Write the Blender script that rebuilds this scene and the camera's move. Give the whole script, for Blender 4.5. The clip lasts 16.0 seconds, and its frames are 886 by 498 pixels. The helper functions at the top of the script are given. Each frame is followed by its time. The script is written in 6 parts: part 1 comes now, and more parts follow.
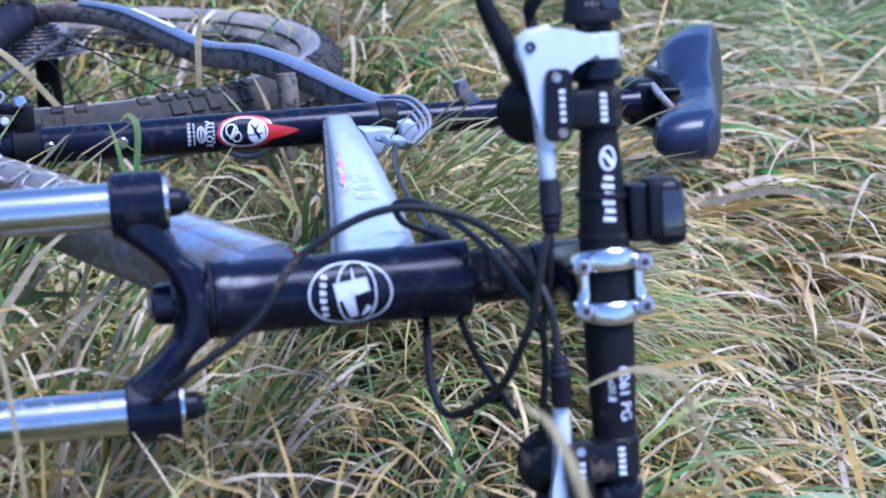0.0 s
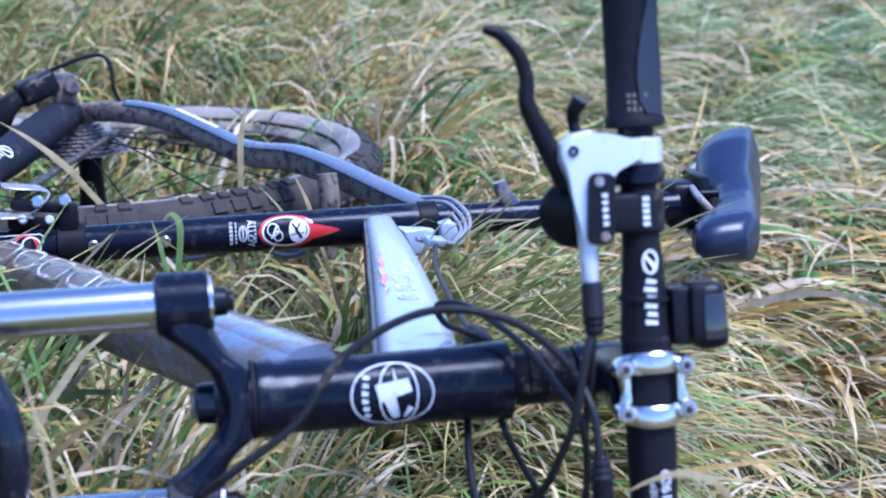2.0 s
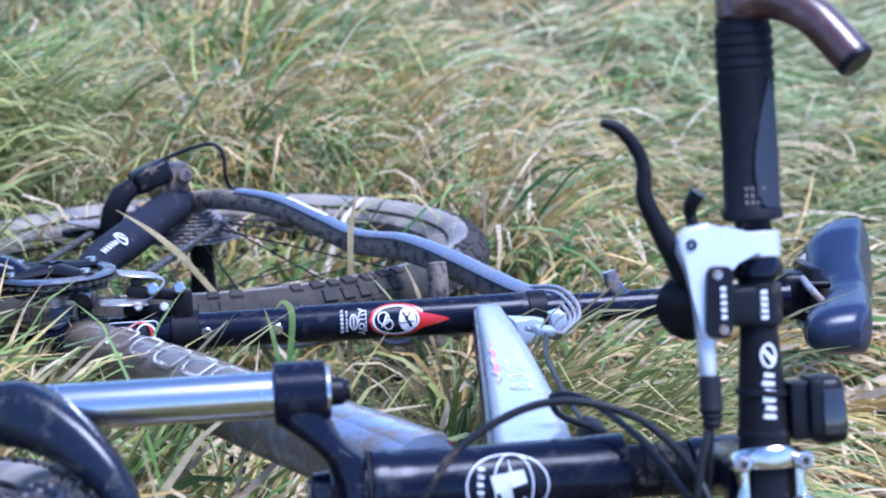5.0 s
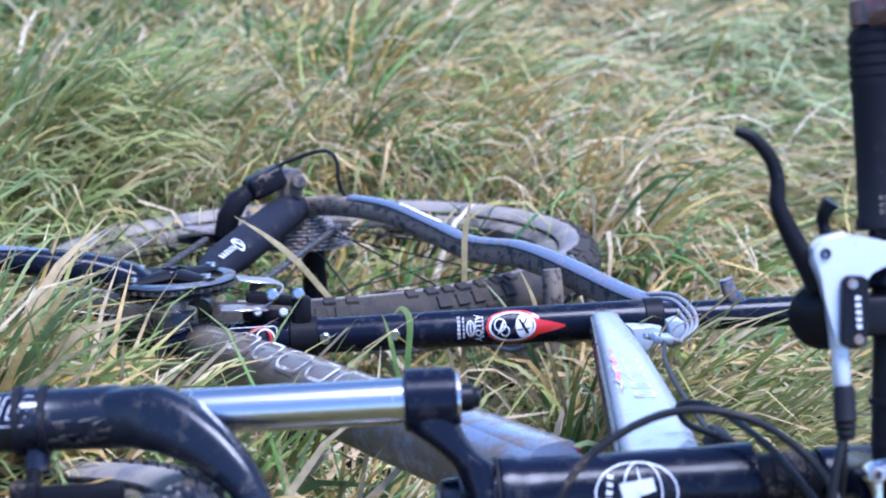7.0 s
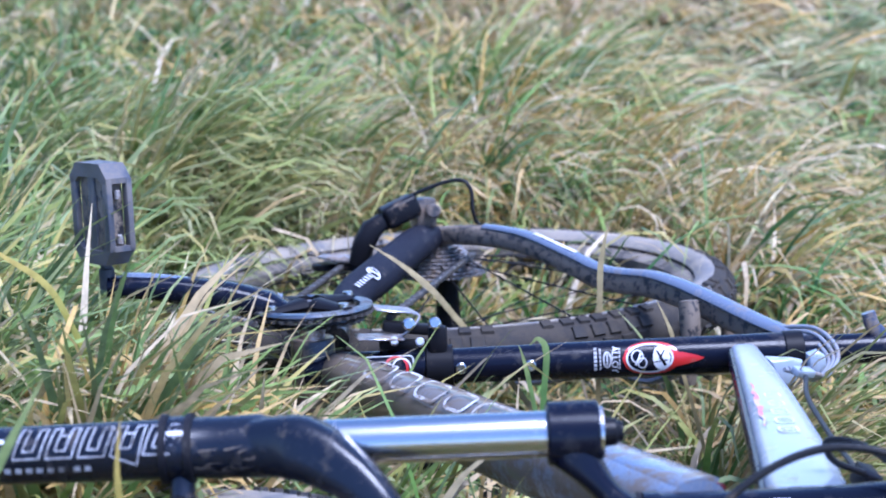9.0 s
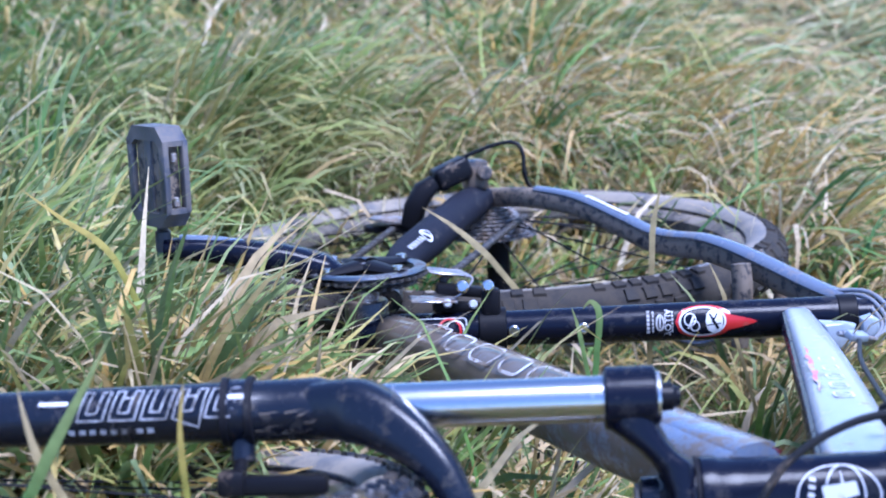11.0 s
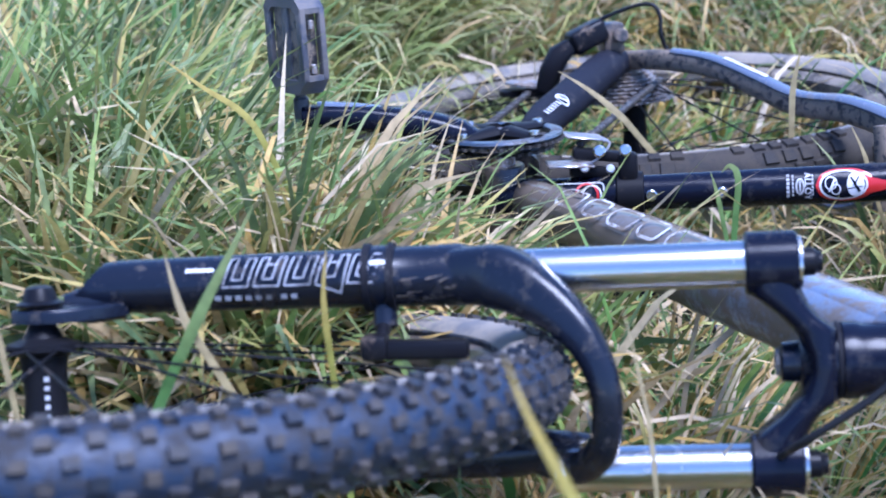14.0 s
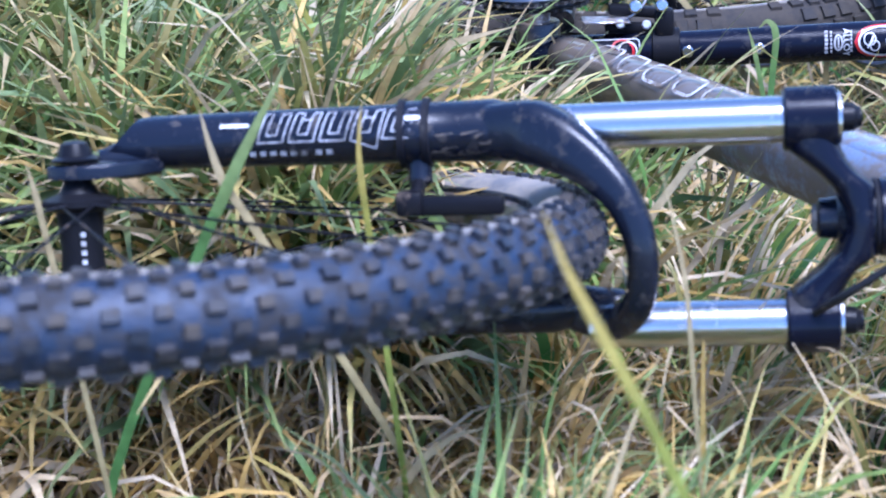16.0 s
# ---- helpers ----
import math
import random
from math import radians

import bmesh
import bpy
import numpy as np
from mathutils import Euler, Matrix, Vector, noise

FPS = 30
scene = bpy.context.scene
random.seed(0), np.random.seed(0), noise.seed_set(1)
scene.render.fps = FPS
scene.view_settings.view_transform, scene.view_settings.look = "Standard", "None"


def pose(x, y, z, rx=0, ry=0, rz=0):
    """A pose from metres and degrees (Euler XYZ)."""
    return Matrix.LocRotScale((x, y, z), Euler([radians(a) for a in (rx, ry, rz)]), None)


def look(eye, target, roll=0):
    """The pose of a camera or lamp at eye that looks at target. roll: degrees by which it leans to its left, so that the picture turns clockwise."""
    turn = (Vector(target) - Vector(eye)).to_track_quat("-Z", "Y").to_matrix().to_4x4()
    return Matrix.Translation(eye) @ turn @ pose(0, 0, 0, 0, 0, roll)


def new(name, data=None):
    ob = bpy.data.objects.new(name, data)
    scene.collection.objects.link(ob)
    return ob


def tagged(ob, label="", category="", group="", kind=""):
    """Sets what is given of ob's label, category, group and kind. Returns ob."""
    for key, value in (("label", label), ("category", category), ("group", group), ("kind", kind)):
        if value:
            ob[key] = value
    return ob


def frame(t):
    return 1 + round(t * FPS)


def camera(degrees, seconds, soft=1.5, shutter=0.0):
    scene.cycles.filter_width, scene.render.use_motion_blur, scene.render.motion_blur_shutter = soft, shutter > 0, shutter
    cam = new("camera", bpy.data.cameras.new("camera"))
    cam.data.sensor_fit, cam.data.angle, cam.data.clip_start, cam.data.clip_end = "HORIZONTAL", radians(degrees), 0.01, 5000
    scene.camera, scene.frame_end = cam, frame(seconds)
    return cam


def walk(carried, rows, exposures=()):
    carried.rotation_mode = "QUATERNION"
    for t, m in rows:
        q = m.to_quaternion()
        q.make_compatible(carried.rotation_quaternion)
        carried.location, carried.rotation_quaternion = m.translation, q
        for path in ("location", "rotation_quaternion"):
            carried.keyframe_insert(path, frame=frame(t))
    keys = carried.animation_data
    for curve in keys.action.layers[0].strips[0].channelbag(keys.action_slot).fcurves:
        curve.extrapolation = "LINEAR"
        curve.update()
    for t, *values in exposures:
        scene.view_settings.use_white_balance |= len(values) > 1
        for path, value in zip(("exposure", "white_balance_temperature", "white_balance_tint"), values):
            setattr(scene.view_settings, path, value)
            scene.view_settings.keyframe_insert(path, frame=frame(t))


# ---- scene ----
cam = camera(28.83, 16.0, soft=2.0)
PATH = [
    (0, (-0.1618, -0.9911, 0.7860), (0.2394, 0.7757, -0.0612), 3.46),
    (0.5, (-0.1640, -0.9915, 0.7872), (0.2256, 0.7867, -0.0411), 3.49),
    (1, (-0.1667, -0.9913, 0.7883), (0.2041, 0.8017, -0.0166), 3.31),
    (1.5, (-0.1673, -0.9904, 0.7884), (0.1967, 0.8152, 0.0091), 3.38),
    (2, (-0.1689, -0.9941, 0.7907), (0.1978, 0.8249, 0.0446), 3.33),
    (2.5, (-0.1697, -0.9945, 0.7916), (0.1920, 0.8365, 0.0729), 3.21),
    (3, (-0.1725, -0.9952, 0.7924), (0.1811, 0.8455, 0.0945), 3.30),
    (3.5, (-0.1748, -0.9958, 0.7944), (0.1607, 0.8548, 0.1143), 3.00),
    (6, (-0.1970, -0.9986, 0.7995), (0.0073, 0.8794, 0.1427), 2.14),
    (6.5, (-0.2058, -1.0014, 0.8016), (-0.0271, 0.8797, 0.1461), 1.84),
    (7, (-0.2098, -0.9984, 0.7989), (-0.0538, 0.8840, 0.1414), 1.62),
    (7.5, (-0.2148, -0.9967, 0.7981), (-0.0861, 0.8862, 0.1362), 1.59),
    (8, (-0.2208, -0.9958, 0.7996), (-0.1342, 0.8944, 0.1519), 1.15),
    (8.5, (-0.2240, -0.9963, 0.8009), (-0.1708, 0.8995, 0.1661), 0.72),
    (8.7, (-0.2237, -0.9931, 0.8006), (-0.1879, 0.9045, 0.1696), 0.68),
    (11, (-0.2337, -0.9985, 0.8082), (-0.2680, 0.8826, 0.1296), 0.25),
    (11.5, (-0.2356, -0.9985, 0.8064), (-0.2873, 0.8680, 0.0898), 0.09),
    (12, (-0.2373, -0.9969, 0.8067), (-0.2992, 0.8477, 0.0364), 0.10),
    (12.5, (-0.2378, -0.9981, 0.8070), (-0.3293, 0.8357, 0.0141), -0.33),
    (13, (-0.2367, -0.9998, 0.8095), (-0.3717, 0.8222, -0.0042), -1.12),
    (13.5, (-0.2367, -0.9993, 0.8103), (-0.3943, 0.8200, -0.0054), -1.47),
    (14, (-0.2384, -1.0009, 0.8113), (-0.4237, 0.8121, -0.0124), -1.89),
    (14.5, (-0.2397, -1.0017, 0.8096), (-0.4507, 0.7950, -0.0431), -2.32),
    (15, (-0.2420, -1.0004, 0.8074), (-0.4680, 0.7752, -0.0849), -2.53),
    (15.5, (-0.2424, -1.0000, 0.8065), (-0.4714, 0.7548, -0.1252), -2.64),
    (16, (-0.2420, -0.9998, 0.8071), (-0.4599, 0.7374, -0.1596), -2.42),
]
walk(cam, [(t, look(eye, target, roll)) for t, eye, target, roll in PATH], exposures=[(0, 1.50, 4690, 25), (3.5, 1.68, 4720, 23), (6, 1.70, 4870, 24), (8.7, 1.70, 4890, 24), (12.5, 1.59, 4800, 25), (16, 1.86, 4850, 24)])
cam.data.dof.use_dof, cam.data.dof.focus_distance, cam.data.dof.aperture_fstop = True, 1.52, 8.5
STEER_DEG = 9.21
# how the bike lies: front raised by the handlebar, drive side up
LIE = Matrix.Translation((0, 0, 0.285)) @ pose(0, 0, 0, 0, -3.0, 0) @ pose(0, 0, 0, -10.5, 0, 0)
STEER = Matrix.Rotation(radians(-STEER_DEG), 4, "X")   # bars and fork turned to the right

# ---- light ----
world = bpy.data.worlds.new("sky")
scene.world = world
world.use_nodes = True
wn = world.node_tree
sky = wn.nodes.new("ShaderNodeTexSky")
sky.sky_type, sky.sun_disc = "NISHITA", False
sky.sun_elevation, sky.sun_rotation = radians(69), radians(127)
sky.air_density, sky.dust_density, sky.ozone_density = 1.0, 0.3, 1.4
wn.links.new(sky.outputs["Color"], wn.nodes["Background"].inputs["Color"])
wn.nodes["Background"].inputs["Strength"].default_value = 0.094
sun = new("sun", bpy.data.lights.new("sun", "SUN"))
sun.data.energy, sun.data.angle, sun.data.color = 2.7, radians(30), (1.0, 0.95, 0.88)
sun.matrix_world = look((0.80, -0.60, 2.6), (0, 0, 0))

# ---- materials ----


def mat(name, base=(0.5, 0.5, 0.5), rough=0.5, metal=0.0, coat=0.0, spec=0.5):
    m = bpy.data.materials.new(name)
    m.use_nodes = True
    b = m.node_tree.nodes["Principled BSDF"]
    b.inputs["Base Color"].default_value = (*base, 1)
    b.inputs["Roughness"].default_value = rough
    b.inputs["Metallic"].default_value = metal
    b.inputs["Coat Weight"].default_value = coat
    b.inputs["Coat Roughness"].default_value = 0.08
    b.inputs["Specular IOR Level"].default_value = spec
    return m, m.node_tree, b


def node(nt, kind, **values):
    n = nt.nodes.new(kind)
    for k, v in values.items():
        n.inputs[k.replace("_", " ")].default_value = v
    return n


def ramp(nt, stops):
    r = nt.nodes.new("ShaderNodeValToRGB")
    while len(r.color_ramp.elements) < len(stops):
        r.color_ramp.elements.new(0.5)
    for e, (p, c) in zip(r.color_ramp.elements, stops):
        e.position, e.color = p, (*c, 1)
    return r


def mix(nt, fac, a, b):
    n = nt.nodes.new("ShaderNodeMix")
    n.data_type = "RGBA"
    for socket, v in ((n.inputs[0], fac), (n.inputs[6], a), (n.inputs[7], b)):
        if isinstance(v, bpy.types.NodeSocket):
            nt.links.new(v, socket)
        elif isinstance(v, tuple):
            socket.default_value = (*v, 1)
        else:
            socket.default_value = v
    return n.outputs[2]


def dirty(name, base, rough, metal=0.0, coat=0.0, dirt=(0.16, 0.12, 0.085), amount=0.5, scale=30, bump=0.15, dirt_rough=0.85, spread=0.08, spec=0.5):
    """A surface with fine wear, and mud in patches with specks."""
    m, nt, b = mat(name, base, rough, metal, coat, spec)
    tc = nt.nodes.new("ShaderNodeTexCoord")
    big = node(nt, "ShaderNodeTexNoise", Scale=scale, Detail=6, Roughness=0.65)
    fine = node(nt, "ShaderNodeTexNoise", Scale=scale * 11, Detail=4, Roughness=0.7)
    for n in (big, fine):
        nt.links.new(tc.outputs["Object"], n.inputs["Vector"])
    add = nt.nodes.new("ShaderNodeMath")
    add.operation = "MULTIPLY_ADD"
    add.inputs[1].default_value = 0.35
    nt.links.new(fine.outputs["Fac"], add.inputs[0])
    nt.links.new(big.outputs["Fac"], add.inputs[2])
    edge = 0.90 - 0.42 * amount
    r = ramp(nt, [(max(0, edge - spread), (0, 0, 0)), (min(1, edge + spread), (1, 1, 1))])
    nt.links.new(add.outputs[0], r.inputs["Fac"])
    nt.links.new(mix(nt, r.outputs["Color"], base, dirt), b.inputs["Base Color"])
    rr = nt.nodes.new("ShaderNodeMapRange")
    rr.inputs["To Min"].default_value, rr.inputs["To Max"].default_value = rough, dirt_rough
    nt.links.new(r.outputs["Color"], rr.inputs["Value"])
    nt.links.new(rr.outputs["Result"], b.inputs["Roughness"])
    if metal:
        mm = nt.nodes.new("ShaderNodeMapRange")
        mm.inputs["To Min"].default_value, mm.inputs["To Max"].default_value = metal, 0.0
        nt.links.new(r.outputs["Color"], mm.inputs["Value"])
        nt.links.new(mm.outputs["Result"], b.inputs["Metallic"])
    bp = node(nt, "ShaderNodeBump", Strength=bump, Distance=0.001)
    nt.links.new(add.outputs[0], bp.inputs["Height"])
    nt.links.new(bp.outputs["Normal"], b.inputs["Normal"])
    return m


BLACK = dirty("black_paint", (0.004, 0.005, 0.012), 0.22, coat=0.05, spec=0.17, amount=0.17, dirt=(0.034, 0.031, 0.030), scale=55, spread=0.10)
BLACK_MUD = dirty("muddy_black_paint", (0.010, 0.011, 0.014), 0.3, coat=0.4, amount=0.5)
LEG = dirty("fork_black", (0.006, 0.008, 0.015), 0.27, coat=0.10, spec=0.32, amount=0.20, scale=80, spread=0.07, dirt=(0.062, 0.052, 0.042))
SATIN = dirty("satin_black", (0.009, 0.009, 0.011), 0.42, spec=0.09, amount=0.1, bump=0.08)
PLASTIC = dirty("black_plastic", (0.007, 0.007, 0.009), 0.35, spec=0.14, amount=0.12, bump=0.1)
RUBBER = dirty("grip_rubber", (0.010, 0.010, 0.013), 0.6, spec=0.13, amount=0.1, dirt=(0.06, 0.055, 0.05), bump=0.3, scale=60)
PAD = dirty("smooth_rubber", (0.016, 0.016, 0.021), 0.32, spec=0.45, amount=0.1, dirt=(0.05, 0.045, 0.04), bump=0.1, scale=60)
CABLE = dirty("cable_housing", (0.012, 0.012, 0.013), 0.4, spec=0.2, amount=0.05, bump=0.05)
CHROME = dirty("chrome", (0.56, 0.55, 0.53), 0.23, 1.0, amount=0.1, dirt=(0.25, 0.22, 0.19), bump=0.02)
STANCHION = dirty("stanchion_chrome", (0.50, 0.495, 0.485), 0.22, 1.0, amount=0.12, dirt=(0.3, 0.27, 0.24), bump=0.02, scale=18)
STEEL = dirty("steel", (0.45, 0.45, 0.47), 0.32, 1.0, amount=0.55, bump=0.1)
RING = dirty("polished_ring", (0.20, 0.21, 0.23), 0.34, 1.0, amount=0.25, dirt=(0.06, 0.055, 0.05), bump=0.05)
SILVER = dirty("silver_paint", (0.52, 0.53, 0.55), 0.33, 0.35, coat=0.3, amount=0.1, dirt=(0.3, 0.28, 0.26), bump=0.03)
GREY = dirty("pale_grey_paint", (0.27, 0.31, 0.365), 0.27, coat=0.4, amount=0.22, dirt=(0.20, 0.18, 0.16), bump=0.05, scale=45, spread=0.03)
DOWN = dirty("muddy_grey_paint", (0.12, 0.15, 0.21), 0.22, coat=0.6, amount=0.78, dirt=(0.105, 0.082, 0.060), scale=22, bump=0.3)
nt = DOWN.node_tree
height = [n for n in nt.nodes if n.bl_idname == "ShaderNodeMath"][0]
coord = [n for n in nt.nodes if n.bl_idname == "ShaderNodeTexCoord"][0]
sep = nt.nodes.new("ShaderNodeSeparateXYZ")
nt.links.new(coord.outputs["Object"], sep.inputs[0])
caked = nt.nodes.new("ShaderNodeMapRange")
for k, v in (("From Min", 0.03), ("From Max", 0.22), ("To Min", -0.13), ("To Max", 0.06)):
    caked.inputs[k].default_value = v
nt.links.new(sep.outputs["Y"], caked.inputs["Value"])
more = nt.nodes.new("ShaderNodeMath")
nt.links.new(height.outputs[0], more.inputs[0])
nt.links.new(caked.outputs["Result"], more.inputs[1])
for n in nt.nodes:
    if n.bl_idname == "ShaderNodeValToRGB":
        nt.links.new(more.outputs[0], n.inputs["Fac"])
# stay paint; on the crank arm this colour stands in for a highlight
STAY = dirty("blue_grey_paint_and_highlight", (0.10, 0.120, 0.165), 0.26, coat=0.4, amount=0.28, dirt=(0.14, 0.12, 0.10), bump=0.1)
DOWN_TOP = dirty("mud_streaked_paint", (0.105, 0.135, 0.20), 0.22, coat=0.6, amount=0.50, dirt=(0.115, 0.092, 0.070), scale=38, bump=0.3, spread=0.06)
STAY_DARK = dirty("blue_black_paint", (0.025, 0.033, 0.075), 0.3, coat=0.5, amount=0.15)
MUD_SMEAR = dirty("dried_mud_smear", (0.16, 0.125, 0.09), 0.8, amount=0.4, dirt=(0.09, 0.07, 0.05), scale=90, bump=0.4)
MUD_PALE = dirty("dried_mud", (0.05, 0.05, 0.05), 0.6, amount=0.8, dirt=(0.17, 0.15, 0.12), scale=60, bump=0.6)
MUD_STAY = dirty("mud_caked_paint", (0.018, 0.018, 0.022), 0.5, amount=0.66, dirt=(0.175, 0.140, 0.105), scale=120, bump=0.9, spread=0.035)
DARK_RED = dirty("dark_red_paint", (0.085, 0.010, 0.014), 0.3, amount=0.2)
RED = dirty("red_decal", (0.44, 0.014, 0.014), 0.3, coat=0.5, amount=0.15)
WHITE = dirty("white_print", (0.62, 0.62, 0.65), 0.4, amount=0.2, dirt=(0.3, 0.28, 0.26), scale=70)
DIM = dirty("worn_print", (0.42, 0.42, 0.44), 0.4, amount=0.4, dirt=(0.12, 0.11, 0.1), scale=60)
MUDDY_PRINT = dirty("muddy_print", (0.60, 0.60, 0.62), 0.45, amount=0.62, dirt=(0.16, 0.13, 0.10), scale=55)
TYRE = dirty("tyre_rubber", (0.010, 0.022, 0.050), 0.36, amount=0.50, spec=0.50, dirt=(0.022, 0.021, 0.023), scale=85, bump=1.0)
DUSTY_TYRE = dirty("dusty_tyre_rubber", (0.022, 0.020, 0.019), 0.7, spec=0.2, amount=0.60, dirt=(0.046, 0.039, 0.031), scale=34, bump=0.7)
DUSTY_RIM = dirty("dusty_rim", (0.060, 0.057, 0.055), 0.8, spec=0.12, amount=0.66, dirt=(0.19, 0.165, 0.135), scale=24, bump=0.3)
RED_WORN = dirty("worn_red_paint", (0.50, 0.10, 0.12), 0.35, amount=0.55, dirt=(0.36, 0.38, 0.44), scale=90)
WORN_WHITE = dirty("worn_white_paint", (0.74, 0.75, 0.78), 0.4, amount=0.6, dirt=(0.40, 0.44, 0.50), scale=80)
GREY_CABLE = dirty("grey_cable_housing", (0.20, 0.21, 0.24), 0.4, amount=0.3)
KNOB = dirty("tread_rubber", (0.008, 0.011, 0.018), 0.42, amount=0.50, spec=0.45, dirt=(0.056, 0.046, 0.036), scale=60, bump=0.5)
DUSTY_KNOB = dirty("dusty_tread_rubber", (0.018, 0.017, 0.017), 0.6, amount=0.60, spec=0.2, dirt=(0.042, 0.036, 0.029), scale=34, bump=0.5)
TAN = dirty("dusty_sidewall", (0.135, 0.133, 0.135), 0.7, spec=0.25, amount=0.62, dirt=(0.24, 0.212, 0.175), scale=20, bump=0.35)
BROWN = dirty("bar_end_paint", (0.055, 0.022, 0.016), 0.33, coat=0.3, amount=0.3, dirt=(0.16, 0.10, 0.08), scale=40)
SADDLE = dirty("saddle_cover", (0.010, 0.015, 0.036), 0.34, coat=0.08, spec=0.30, amount=0.1, dirt=(0.05, 0.05, 0.055), bump=0.1, scale=50)
NEO = dirty("neoprene", (0.011, 0.012, 0.019), 0.7, spec=0.15, amount=0.12, dirt=(0.07, 0.065, 0.06), bump=0.4, scale=70)
CHAIN = dirty("oily_steel", (0.10, 0.095, 0.09), 0.4, 0.8, amount=0.6, dirt=(0.03, 0.026, 0.022), bump=0.3)
PEDAL = dirty("dusty_plastic", (0.050, 0.054, 0.070), 0.36, amount=0.50, dirt=(0.120, 0.108, 0.100), scale=40, bump=0.3)
SOCKET = mat("socket_shade", (0.010, 0.010, 0.011), 0.6)[0]
LENS = mat("lamp_lens", (0.02, 0.02, 0.022), 0.08, coat=0.5)[0]


def grass_material(name, stops, hue, faded=0.48):
    m, nt, b = mat(name, rough=0.42, spec=0.27)
    geo = nt.nodes.new("ShaderNodeNewGeometry")
    r = ramp(nt, stops)
    nt.links.new(geo.outputs["Random Per Island"], r.inputs["Fac"])
    at = nt.nodes.new("ShaderNodeAttribute")
    at.attribute_name = "along"
    tip = ramp(nt, [(0.35, (0, 0, 0)), (1.0, (0.75, 0.75, 0.75))])
    nt.links.new(at.outputs["Fac"], tip.inputs["Fac"])
    tc = nt.nodes.new("ShaderNodeTexCoord")
    patch = node(nt, "ShaderNodeTexNoise", Scale=2.2, Detail=3)
    nt.links.new(tc.outputs["Object"], patch.inputs["Vector"])
    pr = ramp(nt, [(0.50, (0, 0, 0)), (0.66, (1, 1, 1))])
    nt.links.new(patch.outputs["Fac"], pr.inputs["Fac"])
    shifted = mix(nt, pr.outputs["Color"], r.outputs["Color"], mix(nt, 0.45, r.outputs["Color"], hue))
    dried = mix(nt, tip.outputs["Color"], shifted, mix(nt, faded, shifted, (0.52, 0.40, 0.17)))
    streak = node(nt, "ShaderNodeTexNoise", Scale=90, Detail=3)
    nt.links.new(tc.outputs["Object"], streak.inputs["Vector"])
    sr = ramp(nt, [(0.3, (0.72, 0.72, 0.72)), (0.7, (1.1, 1.1, 1.1))])
    nt.links.new(streak.outputs["Fac"], sr.inputs["Fac"])
    mul = nt.nodes.new("ShaderNodeMix")
    mul.data_type, mul.blend_type = "RGBA", "MULTIPLY"
    mul.inputs[0].default_value = 1.0
    nt.links.new(dried, mul.inputs[6])
    nt.links.new(sr.outputs["Color"], mul.inputs[7])
    nt.links.new(mul.outputs[2], b.inputs["Base Color"])
    tr = nt.nodes.new("ShaderNodeBsdfTranslucent")
    nt.links.new(mul.outputs[2], tr.inputs["Color"])
    ms = nt.nodes.new("ShaderNodeMixShader")
    ms.inputs[0].default_value = 0.26
    nt.links.new(b.outputs[0], ms.inputs[1])
    nt.links.new(tr.outputs[0], ms.inputs[2])
    nt.links.new(ms.outputs[0], nt.nodes["Material Output"].inputs["Surface"])
    return m


GREENS = [(0.0, (0.020, 0.090, 0.022)), (0.16, (0.070, 0.190, 0.078)), (0.34, (0.040, 0.165, 0.032)), (0.52, (0.095, 0.255, 0.050)), (0.68, (0.190, 0.325, 0.062)),
          (0.78, (0.380, 0.345, 0.085)), (0.87, (0.540, 0.400, 0.135)), (0.94, (0.500, 0.400, 0.235)), (1.0, (0.650, 0.570, 0.375))]
DRY = [(0.0, (0.14, 0.19, 0.05)), (0.16, (0.43, 0.275, 0.055)), (0.40, (0.57, 0.370, 0.110)), (0.64, (0.57, 0.420, 0.235)), (0.84, (0.59, 0.475, 0.320)), (1.0, (0.61, 0.520, 0.385))]
GRASS = grass_material("grass_blades", GREENS, (0.36, 0.34, 0.11))
STRAW = grass_material("dry_grass_blades", DRY, (0.52, 0.42, 0.29))

def blade_material(name, foot, tip):
    m = grass_material(name, [(0.0, foot), (1.0, foot)], foot)
    nt = m.node_tree
    ramp_node = [n for n in nt.nodes if n.bl_idname == "ShaderNodeValToRGB"][0]
    at = [n for n in nt.nodes if n.bl_idname == "ShaderNodeAttribute"][0]
    for e, c in zip(ramp_node.color_ramp.elements, (foot, tip)):
        e.color = (*c, 1)
    nt.links.new(at.outputs["Fac"], ramp_node.inputs["Fac"])
    return m


SOIL = mat("soil", rough=0.95, spec=0.1)[0]
nt = SOIL.node_tree
tc = nt.nodes.new("ShaderNodeTexCoord")
sn = node(nt, "ShaderNodeTexNoise", Scale=9.0, Detail=8, Roughness=0.7)
nt.links.new(tc.outputs["Object"], sn.inputs["Vector"])
sr = ramp(nt, [(0.3, (0.018, 0.020, 0.010)), (0.5, (0.042, 0.044, 0.020)), (0.7, (0.085, 0.078, 0.038))])
nt.links.new(sn.outputs["Fac"], sr.inputs["Fac"])
nt.links.new(sr.outputs["Color"], nt.nodes["Principled BSDF"].inputs["Base Color"])
bp = node(nt, "ShaderNodeBump", Strength=0.8, Distance=0.02)
nt.links.new(sn.outputs["Fac"], bp.inputs["Height"])
nt.links.new(bp.outputs["Normal"], nt.nodes["Principled BSDF"].inputs["Normal"])

# ---- mesh helpers ----


